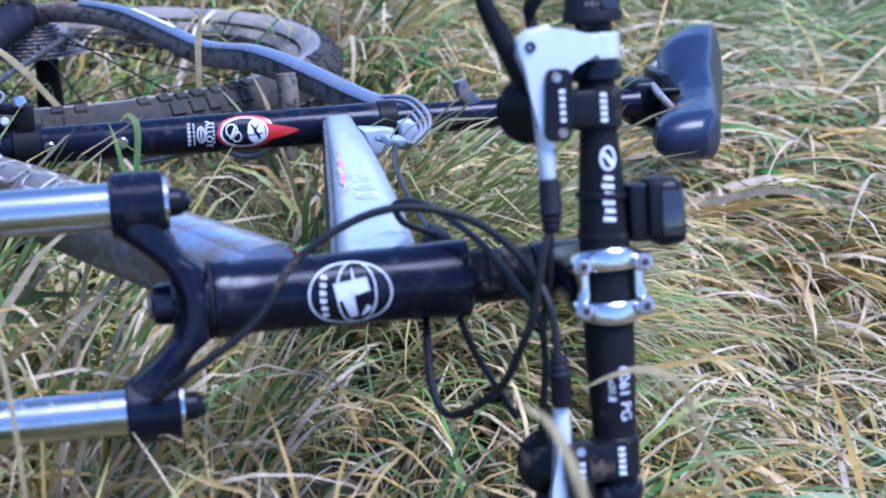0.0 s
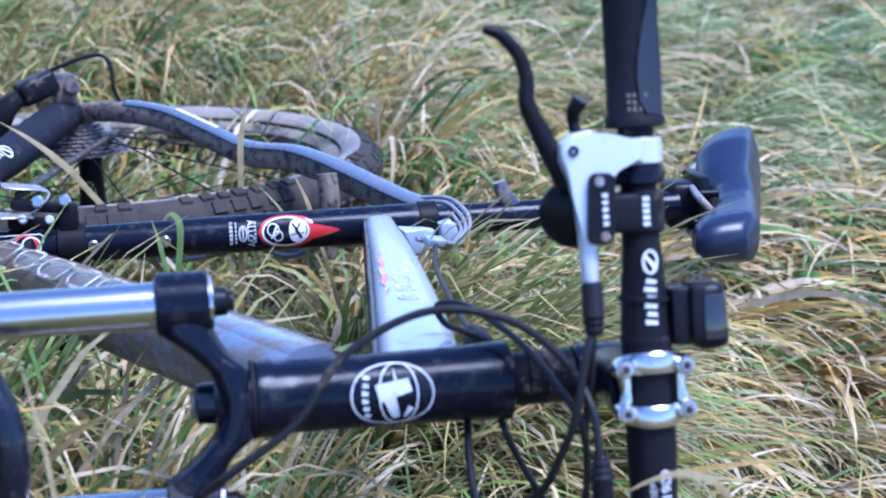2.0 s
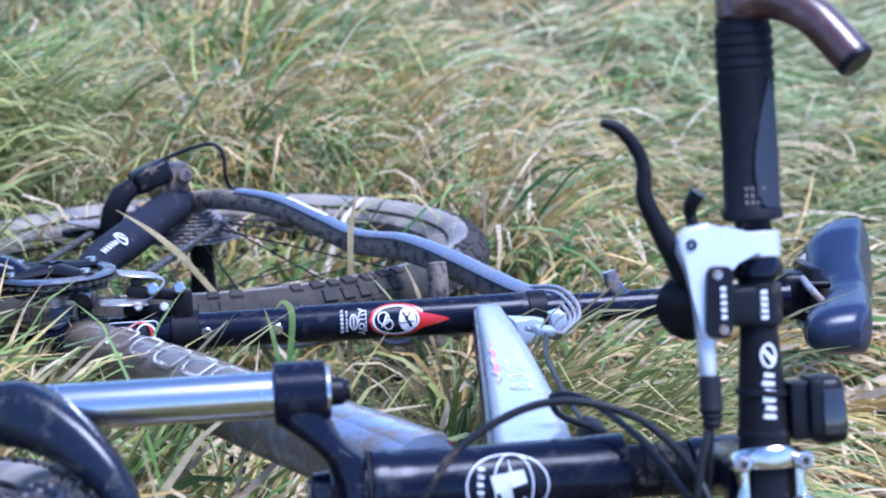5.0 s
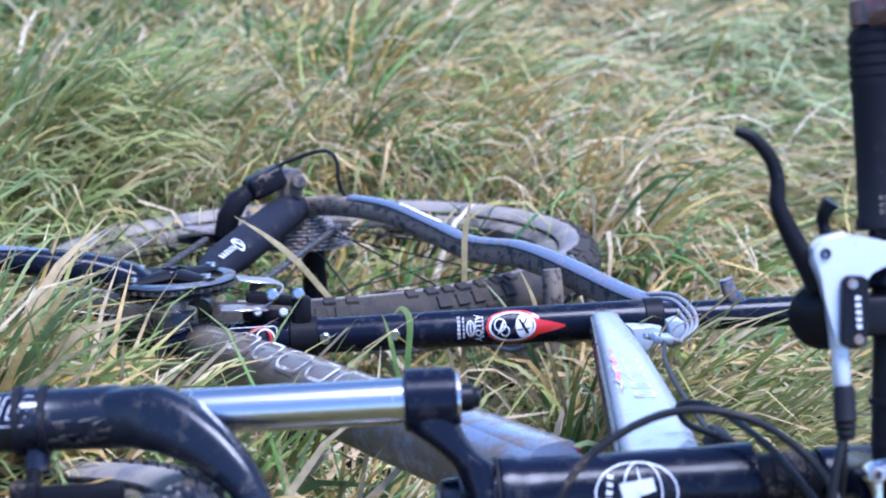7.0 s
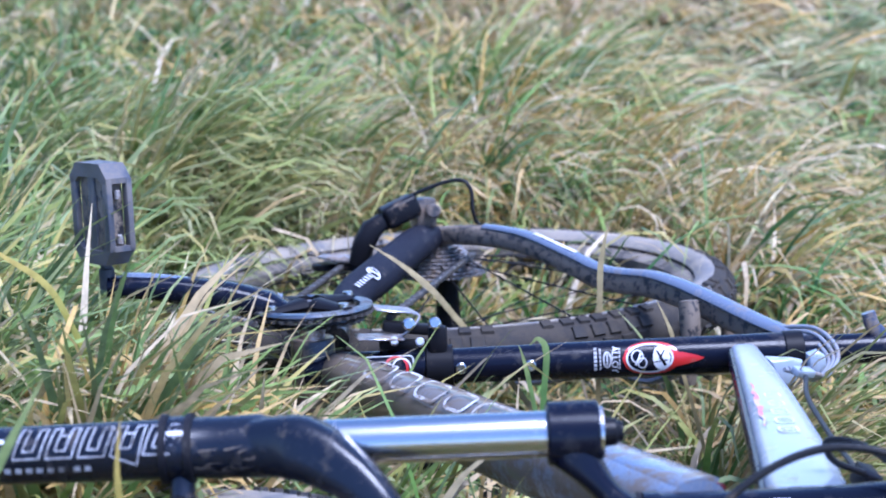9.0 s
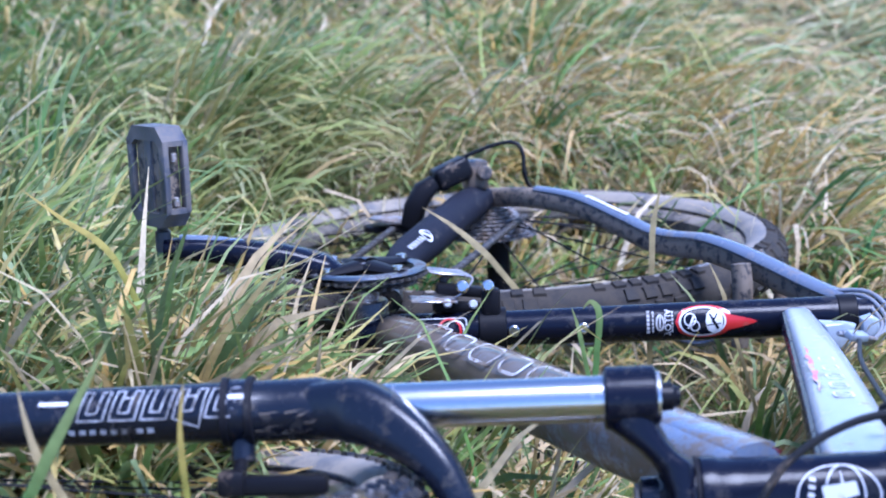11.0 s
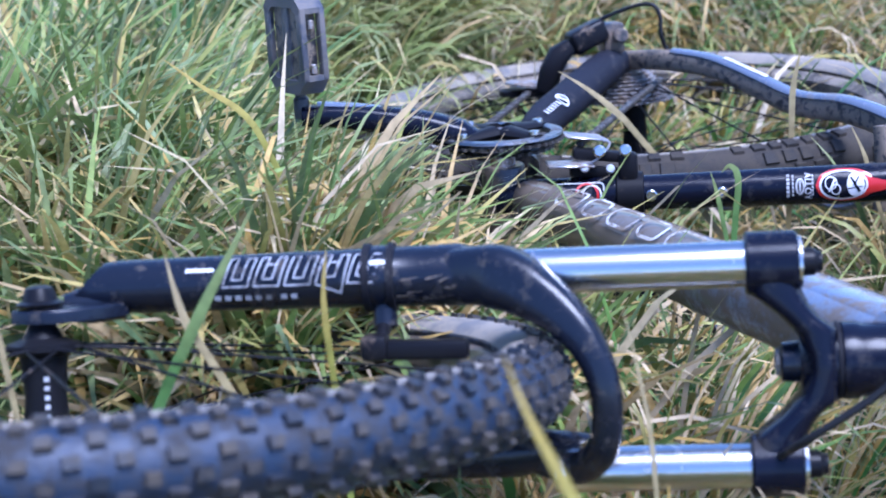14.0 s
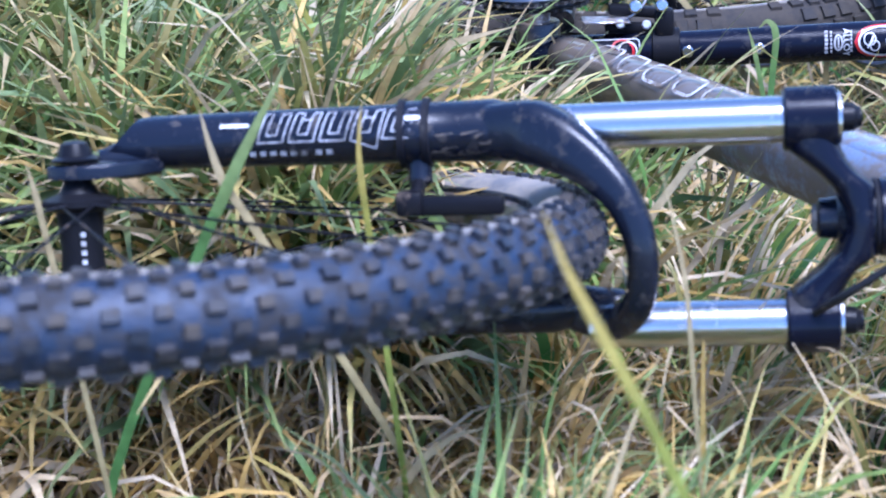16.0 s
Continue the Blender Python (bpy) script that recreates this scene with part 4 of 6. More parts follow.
saddle = part("saddle", saddle_shell(), SADDLE, bike, "glossy dark saddle with a narrow nose")
for s in (-1, 1):
    bm = B()
    tube(bm, spline([(0.375, 0.455, 0.010 * s), (0.372, 0.50, 0.022 * s), (0.392, 0.58, 0.024 * s), (0.432, 0.64, 0.034 * s)], 6), 0.0036, 10)
    part("saddle_rail", bm, STEEL, saddle, "thin steel saddle rail")

# bottom bracket
bm = B()
lathe(bm, [(-0.036, 0.0195), (-0.034, 0.021), (0.034, 0.021), (0.036, 0.0195)], BB, (0, 0, 1), 32)
part("bottom_bracket_shell", bm, BLACK_MUD, bike)

# seat stays
for s in (1, -1):
    bm = B()
    g = 1.0 if s > 0 else 0.8
    line = spline([(0.1366, 0.534, 0.0040 * s), (0.1010, 0.576, 0.0125 * s * g), (0.0550, 0.632, 0.0315 * s * g), (0.0256, 0.6665, 0.0425 * s * g), (0.0, 0.697, 0.0480 * s), (-0.026, 0.728, 0.0470 * s), (-0.0478, 0.754, 0.0490 * s), (-0.0755, 0.787, 0.0600 * s), (-0.122, 0.8425, 0.0765 * s), (-0.165, 0.894, 0.0800 * s), (-0.190, 0.925, 0.0785 * s), (-0.222, 0.960, 0.0740 * s)], 6)
    tube(bm, [p - Vector((0, 0, 0.003 * s)) for p in line], [0.0085, 0.0092, 0.0092, 0.0090, 0.0088, 0.0090, 0.0105, 0.0115], 16, flat=[1.1, 1.35, 1.45, 1.4, 1.3, 1.15, 1.0], power=2.8)
    stay = part("seat_stay", bm, MUD_STAY, bike, "curved mud-caked seat stay with a blue-grey upper face")
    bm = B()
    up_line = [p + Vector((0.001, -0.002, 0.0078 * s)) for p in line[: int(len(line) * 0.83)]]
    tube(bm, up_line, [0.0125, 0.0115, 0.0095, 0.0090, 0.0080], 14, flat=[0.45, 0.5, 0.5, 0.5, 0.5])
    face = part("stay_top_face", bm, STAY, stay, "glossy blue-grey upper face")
    if s > 0:
        for k in range(9):
            u = 46.5 - 0.62 * k
            a = up_line[int(u)].lerp(up_line[int(u) + 1], u % 1)
            d = (up_line[int(u) + 1] - up_line[int(u)]).normalized()
            bm = B()
            m = Matrix.Translation(a + Vector((0, 0, 0.0050))) @ d.to_track_quat("X", "Z").to_matrix().to_4x4()
            rbox(bm, m, (0.0062, 0.0060, 0.0006), 0.0002, 1)
            part("print_bar", bm, WHITE, face)

# stay bridge and rear brake mounts
bm = B()
tube(bm, spline([(0.050, 0.655, -0.045), (0.074, 0.648, 0.0), (0.050, 0.655, 0.045)], 6), 0.008, 12)
part("stay_bridge", bm, BLACK_MUD, bike)
bm = B()
tube(bm, spline([(0.030, 0.622, 0.040), (0.031, 0.620, 0.020), (0.031, 0.620, -0.010), (0.028, 0.625, -0.045)], 4), [0.0095, 0.0100, 0.0092, 0.0080], 14, flat=0.9, power=3)
part("brake_arm", bm, MUD_STAY, bike, "mud-caked rear brake arm")
bm = B()
rbox(bm, Matrix.Translation((0.104, 0.425, 0.006)) @ pose(0, 0, 0, 20, 10, 30), (0.020, 0.011, 0.007), 0.0012, 2)
upright = Matrix.Rotation(radians(90), 4, "X")
outline_plate(bm, [(0.0760, 0.0150), (0.0860, -0.0125), (0.0980, -0.0115), (0.1050, -0.0040), (0.1085, 0.0110), (0.1000, 0.0130)], -0.458, -0.446, upright, 0.004)
outline_plate(bm, [(0.1125, 0.0170), (0.1130, 0.0010), (0.1230, -0.0030), (0.1300, 0.0060), (0.1290, 0.0150), (0.1220, 0.0200)], -0.456, -0.446, upright, 0.004)
part("cable_guide", bm, GREY, bike, "pale clamp block under looping cables")

# chain stays; the drive side wears a black sleeve
for s in (1, -1):
    bm = B()
    line = spline([(-0.228, 0.955, 0.072 * s), (-0.250, 0.88, 0.068 * s), (-0.284, 0.76, 0.056 * s), (-0.312, 0.665, 0.045 * s), (-0.318, 0.555, 0.028 * s)], 7)
    tube(bm, line, [0.0095, 0.011, 0.0115, 0.012, 0.013], 14)
    stay = part("chain_stay", bm, BLACK_MUD, bike)
    if s > 0:
        bm = B()
        sleeve = [p + Vector((0, 0, 0.001)) for p in line[1:-5]]
        tube(bm, sleeve, [0.0175, 0.0205, 0.0205, 0.0205, 0.0195, 0.0155], 20)
        cover = part("stay_sleeve", bm, NEO, stay, "black padded chain stay sleeve with white printing")
        d = (sleeve[-5] - sleeve[12]).normalized()
        bm = B()
        strip(bm, ellipse(0, 0, 0.0085, 0.0075, 20), 0.0022, z=0.0010, closed=True)
        stroke(bm, (-0.004, 0.005), (0.003, -0.005), 0.0026, 0.0042, z=0.0012)
        wrap(bm, sleeve[16] + d * 0.004, d, (0.30, -0.80, 0.52), 0.0206)
        part("print_ring", bm, WHITE, cover)
        for k in range(6):
            bm = B()
            stroke(bm, (-0.0018, 0.0026), (0.0014, -0.0030), 0.0030, 0.0024, z=0.0010)
            wrap(bm, sleeve[16] + d * (0.0185 + 0.0072 * k), d, (0.30, -0.80, 0.52), 0.0206)
            part("print_bar", bm, WHITE, cover)

# dropout plates
for s in (1, -1):
    bm = B()
    rbox(bm, Matrix.Translation((-0.228, 0.962, 0.070 * s)), (0.036, 0.050, 0.007), 0.003, 2)
    part("dropout", bm, BLACK_MUD, bike)


# ---- wheels ----


def wheel(name, centre, axis_m, hub_w, rear, steered):
    """Tyre with tread blocks, rim, spokes and hub under one part."""
    R, r = (0.3155, 0.0262) if rear else (0.3165, 0.0248)
    label = "knobbly black mountain bike tyre, dusty" if rear else "knobbly black front tyre with dried mud"

    def place(bm):
        bmesh.ops.transform(bm, matrix=Matrix.Translation(centre) @ axis_m, verts=bm.verts[:])
        return bm

    bm = B()
    lathe(bm, [(0.0115 * c, 0.291 + dr) for c, dr in ((1, 0.007), (1.05, 0.0), (0.95, -0.008), (0.5, -0.016), (-0.5, -0.016), (-0.95, -0.008), (-1.05, 0.0), (-1, 0.007), (-0.8, 0.003), (0.8, 0.003))], (0, 0, 0), (0, 0, 1), 96, closed=True)
    rim = part(name, place(bm), DUSTY_RIM if rear else BLACK_MUD, bike, "rear wheel with a dusty rim" if rear else "front wheel with a black rim", steered)
    bm = B()
    prof = []
    for k in range(15):
        a = radians(-142 + 284 * k / 14)
        prof.append((r * 0.985 * math.sin(a), R + r * math.cos(a) - 0.0015))
    prof += [(0.010, 0.2965), (-0.010, 0.2965)]
    lathe(bm, prof, (0, 0, 0), (0, 0, 1), 128, closed=True)
    tyre = part("tyre", place(bm), DUSTY_TYRE if rear else TYRE, rim, label, steered)
    bm = B()
    for s in (1, -1):
        prof = []
        for k in range(6):
            a = radians((84 if rear else 76) + (58 if rear else 64) * k / 5)
            prof.append((s * (r * math.sin(a) + 0.0006), R + r * math.cos(a) - 0.0015))
        rings = [(h, q) for h, q in prof]
        inner = [(h - s * 0.0015, q) for h, q in reversed(prof)]
        lathe(bm, rings + inner, (0, 0, 0), (0, 0, 1), 128, closed=True)
    part("sidewall", place(bm), TAN, tyre, "dusty grey-brown sidewall", steered)
    bm = B()
    rnd = random.Random(5 if rear else 6)
    count = 98 if rear else 86
    rows = [(-70, 0.5, 0.0125, 0.0120), (-36, 0.0, 0.0130, 0.0120), (0, 0.5, 0.0130, 0.0130), (36, 0.0, 0.0130, 0.0120), (72, 0.5, 0.0125, 0.0110)] if rear else [(-76, 0.5, 0.0082, 0.0066), (-52, 0.0, 0.0078, 0.0062), (-28, 0.5, 0.0084, 0.0062), (-7, 0.0, 0.0084, 0.0060), (17, 0.5, 0.0084, 0.0060), (40, 0.0, 0.0080, 0.0062), (62, 0.5, 0.0078, 0.0062), (82, 0.0, 0.0082, 0.0066)]
    for tilt, shift, along, across in rows:
        for k in range(count):
            if rear and rnd.random() < 0.30:
                continue   # filled up with dried mud
            a = 2 * math.pi * (k + shift + (rnd.uniform(-0.12, 0.12) if rear else 0)) / count
            m = Matrix.Rotation(a, 4, "Z") @ Matrix.Translation((R - 0.0015, 0, 0)) @ Matrix.Rotation(radians(-tilt), 4, "Y") @ Matrix.Translation((r + 0.0012, 0, 0)) @ Matrix.Rotation(radians(rnd.uniform(-3, 3)), 4, "X")
            hw, hl, hh = across / 2 * rnd.uniform(0.92, 1.08), along / 2 * rnd.uniform(0.85, 1.1), 0.0010 if rear else 0.0030
            low = [bm.verts.new(m @ Vector((-0.0036, y * 1.18, z * 1.18))) for y, z in ((-hl, -hw), (hl, -hw), (hl, hw), (-hl, hw))]
            top = [bm.verts.new(m @ Vector((hh * 0.75, y, z))) for y, z in ((-hl, -hw), (hl, -hw), (hl, hw), (-hl, hw))]
            bm.faces.new(top)
            for q in range(4):
                bm.faces.new((low[q], low[(q + 1) % 4], top[(q + 1) % 4], top[q]))
    tagged(part("tread", place(bm), DUSTY_KNOB if rear else KNOB, tyre, "square tread blocks", steered), kind="stuff")
    bm = B()
    w = hub_w / 2
    lathe(bm, [(-w, 0.008), (-w + 0.010, 0.013), (-w + 0.014, 0.024), (-w + 0.018, 0.024), (-w + 0.022, 0.0155), (0, 0.0135), (w - 0.022, 0.0155), (w - 0.018, 0.024), (w - 0.014, 0.024), (w - 0.010, 0.013), (w, 0.008)], (0, 0, 0), (0, 0, 1), 28)
    hub = part("hub", place(bm), SATIN, rim, "black hub", steered)
    if not rear:
        for k in range(5):
            bm = B()
            patch(bm, -0.012 + 0.006 * k, 0, 0.0030, 0.0030, z=0.0008, ny=3)
            wrap(bm, (0, 0, 0), (0, 0, 1), (0.1, -1, 0), 0.0148)
            part("print_bar", place(bm), DIM, hub, "", steered)
    for k in range(32):
        side = 1 if k % 2 else -1
        a = 2 * math.pi * k / 32
        b = a + (0.75 if (k // 2) % 2 else -0.75)
        bm = B()
        tube(bm, [(0.022 * math.cos(b), 0.022 * math.sin(b), side * (w - 0.016)), (0.277 * math.cos(a), 0.277 * math.sin(a), side * 0.003)], 0.0010, 6)
        part("spoke", place(bm), SATIN, rim, "", steered)
    bm = B()
    tube(bm, [(-0.26 * math.cos(0.35), -0.26 * math.sin(0.35), 0), (-0.225 * math.cos(0.35), -0.225 * math.sin(0.35), 0)], 0.003, 8)
    part("valve", place(bm), RUBBER, rim, "", steered)
    return rim


rear_wheel = wheel("rear_wheel", REAR + Vector((0.010, 0, 0)), Matrix.Rotation(radians(1.9), 4, "X"), 0.120, True, False)
front_wheel = wheel("front_wheel", FRONT, Matrix.Rotation(radians(-1.8), 4, "X") @ Matrix.Rotation(0.3, 4, "Z"), 0.096, False, True)

# cassette
bm = B()
for k in range(9):
    rad = 0.0255 + 0.0036 * k
    z = 0.058 - 0.0040 * k
    teeth = 12 + 2 * k
    outline = []
    for q in range(teeth):
        a = 2 * math.pi * q / teeth
        p = math.pi / teeth
        outline += [(rad * math.cos(a - 0.55 * p), rad * math.sin(a - 0.55 * p)), ((rad + 0.0038) * math.cos(a - 0.2 * p), (rad + 0.0038) * math.sin(a - 0.2 * p)),
                    ((rad + 0.0038) * math.cos(a + 0.2 * p), (rad + 0.0038) * math.sin(a + 0.2 * p)), (rad * math.cos(a + 0.55 * p), rad * math.sin(a + 0.55 * p))]
    outline_plate(bm, outline, z - 0.0009, z + 0.0009, Matrix.Translation(REAR))
lathe(bm, [(0.024, 0.019), (0.060, 0.019)], REAR, (0, 0, 1), 24)
part("cassette", bm, STEEL, rear_wheel, "stack of toothed steel sprockets")

# ---- crank set ----


def toothed(bm, rad, inner, teeth, z0, z1, centre):
    n = teeth * 4
    low, high, lin, hin = [], [], [], []
    for q in range(n):
        a = 2 * math.pi * q / n
        rr = rad + (0.0042 if q % 4 in (1, 2) else 0.0)
        c, s = math.cos(a), math.sin(a)
        low.append(bm.verts.new(centre + Vector((rr * c, rr * s, z0))))
        high.append(bm.verts.new(centre + Vector((rr * c, rr * s, z1))))
        lin.append(bm.verts.new(centre + Vector((inner * c, inner * s, z0))))
        hin.append(bm.verts.new(centre + Vector((inner * c, inner * s, z1))))
    for q in range(n):
        p = (q + 1) % n
        bm.faces.new((low[q], low[p], high[p], high[q]))
        bm.faces.new((hin[q], hin[p], lin[p], lin[q]))
        bm.faces.new((high[q], high[p], hin[p], hin[q]))
        bm.faces.new((lin[q], lin[p], low[p], low[q]))
    return bm


bm = B()
lathe(bm, [(-0.07, 0.012), (0.07, 0.012)], BB, (0, 0, 1), 20)
crankset = part("crankset", bm, STEEL, bike, "black crank set with steel chainrings")
bm = B()
lathe(bm, [(0.0650, 0.0465), (0.0668, 0.0470), (0.0684, 0.0520), (0.0672, 0.0582), (0.0650, 0.0590)], BB, (0, 0, 1), 56, closed=True)
part("guard_ring", bm, RING, crankset, "polished outer chainring edge")
for rad, inner, teeth, z in ((0.0555, 0.036, 40, 0.0605), (0.046, 0.030, 30, 0.0525)):
    bm = B()
    toothed(bm, rad, inner, teeth, z - 0.0014, z + 0.0014, BB)
    part("chainring", bm, CHAIN, crankset, "toothed chainring")
bm = B()
for k in range(4):
    a = radians(45 + 90 * k)
    d = Vector((math.cos(a), math.sin(a), 0))
    tube(bm, [BB + d * 0.010 + Vector((0, 0, 0.068)), BB + d * 0.054 + Vector((0, 0, 0.0665))], [0.013, 0.0065], 10, flat=0.55)
part("spider", bm, SATIN, crankset)
for k in range(4):
    a = radians(45 + 90 * k)
    bm = B()
    lathe(bm, [(0, 0.0052), (0.004, 0.0050), (0.0045, 0.0035)], BB + Vector((0.047 * math.cos(a), 0.047 * math.sin(a), 0.0690)), (0, 0, 1), 12)
    part("chainring_bolt", bm, CHROME, crankset, "bright chainring bolt")
PED = Vector((-0.523, 0.505, 0.0))
for s in (1, -1):
    bm = B()
    end = PED if s > 0 else 2 * BB - PED
    line = spline([BB.lerp(end, 0.10) + Vector((0, 0, 0.064 * s)), BB.lerp(end, 0.20) + Vector((0, 0, 0.068 * s)), BB.lerp(end, 0.42) + Vector((0, 0, 0.080 * s)), BB.lerp(end, 0.75) + Vector((0, 0, 0.092 * s)), end + Vector((0, 0, 0.096 * s))], 6)
    tube(bm, line, [0.0200, 0.0270, 0.0215, 0.0165, 0.0150], 18, flat=[0.35, 0.55, 0.70, 0.72, 0.65], power=3)
    arm = part("crank_arm", bm, BLACK, crankset, "glossy black crank arm")
    if s > 0:
        # pale strip on the black arm, painting the highlight along its top
        bm = B()
        tube(bm, [p + Vector((0, 0, 0.0105)) for p in line[3:-2]], [0.0120, 0.0105, 0.0100], 10, flat=0.28)
        part("arm_highlight", bm, STAY, arm, "blue-grey strip painted as the highlight along the arm")


def pedal(end, s):
    """Platform pedal with an open cage and cut corners, its axle along z."""
    m = Matrix.Translation(end) @ Matrix.Rotation(radians(38), 4, "Z")
    bm = B()
    lathe(bm, [(0.094 * s, 0.0075), (0.112 * s, 0.0075), (0.114 * s, 0.0055), (0.205 * s, 0.005)], end, (0, 0, 1), 14)
    body = part("pedal", bm, PEDAL, crankset, "dusty black plastic platform pedal standing on edge")
    lo, hi, w, t = 0.119, 0.212, 0.0365, 0.013
    c = 0.5 * (lo + hi) * s
    for x in (-t + 0.003, t - 0.003):
        for y in (-w + 0.0045, w - 0.0045):
            bm = B()
            rbox(bm, m @ Matrix.Translation((x, y, c)), (0.0060, 0.0105, hi - lo - 0.026), 0.0016, 2)
            part("cage_rail", bm, PEDAL, body)
        bm = B()
        rbox(bm, m @ Matrix.Translation((x * 0.8, 0, c)), (0.0050, 0.013, hi - lo - 0.020), 0.0018, 2)
        part("cage_web", bm, PEDAL, body)
    turn = m @ Matrix(((0, 0, 1, 0), (1, 0, 0, 0), (0, 1, 0, 0), (0, 0, 0, 1)))
    for e, q in ((lo, 1), (hi, -1)):
        bm = B()
        z = [e * s, (e + 0.013 * q) * s, (e + 0.018 * q) * s]
        outline_plate(bm, [(-w + 0.013, z[0]), (w - 0.013, z[0]), (w, z[1]), (w, z[2]), (w - 0.010, z[2]), (w - 0.017, z[1]), (-w + 0.017, z[1]), (-w + 0.010, z[2]), (-w, z[2]), (-w, z[1])], -t, t, turn, 0.0022)
        part("cage_end", bm, PEDAL, body, "rounded cage end, edges rubbed grey")
    bm = B()
    lathe(bm, [((lo + 0.006) * s, 0.0095), ((lo + 0.016) * s, 0.0105), ((hi - 0.016) * s, 0.0095), ((hi - 0.006) * s, 0.0085)], end, (0, 0, 1), 18)
    rbox(bm, m @ Matrix.Translation((0, 0, c)), (0.016, 2 * w - 0.018, hi - lo - 0.022), 0.003, 2)
    part("pedal_core", bm, MUD_STAY, body, "mud-filled pedal core")
    for y in (-w + 0.005, w - 0.005):
        for z in (lo + 0.024, hi - 0.028):
            bm = B()
            lathe(bm, [(-0.004, 0.0030), (0.003, 0.0030), (0.004, 0.0020)], m @ Vector((0, y, z * s)), (0, 0, 1), 10)
            part("cage_pin", bm, STEEL, body, "small bright pin")
    return body


pedal(PED, 1)
pedal(2 * BB - PED, -1)

# chain
bm = B()
a, b = Vector((-0.180, 0.965, 0.046)), Vector((-0.266, 0.530, 0.0505))
for k in range(34):
    p = a.lerp(b, k / 34)
    rbox(bm, Matrix.Translation(p) @ Matrix.Rotation(math.atan2(b.y - a.y, b.x - a.x), 4, "Z"), (0.0115, 0.0075, 0.006 if k % 2 else 0.0045), 0.001, 1)
chain = part("chain", bm, CHAIN, bike, "oily dark chain")
bm = B()
a, b = Vector((-0.330, 0.930, 0.046)), Vector((-0.370, 0.545, 0.0585))
for k in range(30):
    p = a.lerp(b, k / 30)
    rbox(bm, Matrix.Translation(p) @ Matrix.Rotation(math.atan2(b.y - a.y, b.x - a.x), 4, "Z"), (0.0115, 0.0075, 0.006 if k % 2 else 0.0045), 0.001, 1)
part("lower_run", bm, CHAIN, chain)

# front derailleur
bm = B()
lathe(bm, [(-0.013, 0.0185), (-0.012, 0.0200), (0.012, 0.0200), (0.013, 0.0185)], (-0.2185, SEAT_Y, SEAT_Z), (1, 0, 0), 30)
rbox(bm, Matrix.Translation((-0.2195, SEAT_Y - 0.006, 0.032)), (0.018, 0.016, 0.026), 0.004, 2)
fd = part("front_derailleur", bm, SATIN, bike, "front derailleur with a black clamp and steel cage")
bm = B()
rbox(bm, Matrix.Translation((-0.247, 0.535, 0.040)) @ pose(0, 0, 0, 0, 8, 5), (0.050, 0.016, 0.010), 0.003, 2)
rbox(bm, Matrix.Translation((-0.252, 0.525, 0.026)) @ pose(0, 0, 0, 0, 4, 5), (0.046, 0.014, 0.010), 0.003, 2)
part("linkage", bm, SATIN, fd)
bm = B()
rbox(bm, Matrix.Translation((-0.262, 0.550, 0.056)) @ pose(0, 0, 0, 0, 10, 18), (0.042, 0.036, 0.0022), 0.001, 1)
tube(bm, spline([(-0.244, 0.53, 0.055), (-0.236, 0.525, 0.052), (-0.246, 0.52, 0.040), (-0.258, 0.52, 0.034)], 5), 0.0012, 8)
rbox(bm, Matrix.Translation((-0.274, 0.515, 0.036)) @ pose(0, 0, 0, 0, 4, 10), (0.044, 0.030, 0.0022), 0.001, 1)
part("cage", bm, STEEL, fd, "bright steel cage plates")
for x, y, z, r in ((-0.2215, 0.508, 0.0480, 0.0058), (-0.2455, 0.508, 0.0480, 0.0060), (-0.260, 0.510, 0.0325, 0.0042), (-0.236, 0.506, 0.0315, 0.0042)):
    bm = B()
    d = Vector((0, -1, 0.25)).normalized()
    lathe(bm, [(-0.004, r), (0.006, r), (0.0075, r * 0.7)], (x, y, z), d, 16)
    part("linkage_bolt", bm, CHROME if r > 0.0055 else SILVER, fd, "round bolt head")

# rear derailleur
bm = B()
rbox(bm, Matrix.Translation((-0.236, 0.930, 0.103)) @ pose(0, 0, 0, 0, 0, 20), (0.026, 0.030, 0.036), 0.005, 2)
lathe(bm, [(0, 0.0085), (0.014, 0.0085), (0.016, 0.0065)], (-0.226, 0.918, 0.106), (0.2, -1, 0.1), 18)
rd = part("rear_derailleur", bm, BLACK_MUD, bike, "black rear derailleur with a white label")
LINK_A, LINK_B = Vector((-0.246, 0.917, 0.115)), Vector((-0.280, 0.902, 0.101))
bm = B()
rbox(bm, Matrix.Translation(LINK_A.lerp(LINK_B, 0.5)) @ (LINK_B - LINK_A).to_track_quat("X", "Z").to_matrix().to_4x4(), (0.046, 0.028, 0.027), 0.006, 3)
rbox(bm, Matrix.Translation(LINK_A.lerp(LINK_B, 0.95)) @ pose(0, 0, 0, 0, 30, 10), (0.018, 0.020, 0.026), 0.005, 2)
link = part("parallelogram", bm, PLASTIC, rd, "rounded black link with a white label")
for k in range(5):
    bm = B()
    d = (LINK_B - LINK_A).normalized()
    stroke(bm, (-0.0016, 0.0042), (0.0016, -0.0042), 0.0040, 0.0030, z=0.0006)
    wrap(bm, LINK_A + d * (0.008 + 0.0062 * k), d, (-0.1, -1.0, 0.35), 0.0122)
    part("print_bar", bm, WHITE, link)
bm = B()
tube(bm, [(-0.282, 0.900, 0.100), (-0.296, 0.897, 0.090), (-0.306, 0.895, 0.072), (-0.312, 0.898, 0.050)], [0.010, 0.0140, 0.0145, 0.012], 16, flat=0.9, power=3)
part("derailleur_knuckle", bm, SATIN, rd)
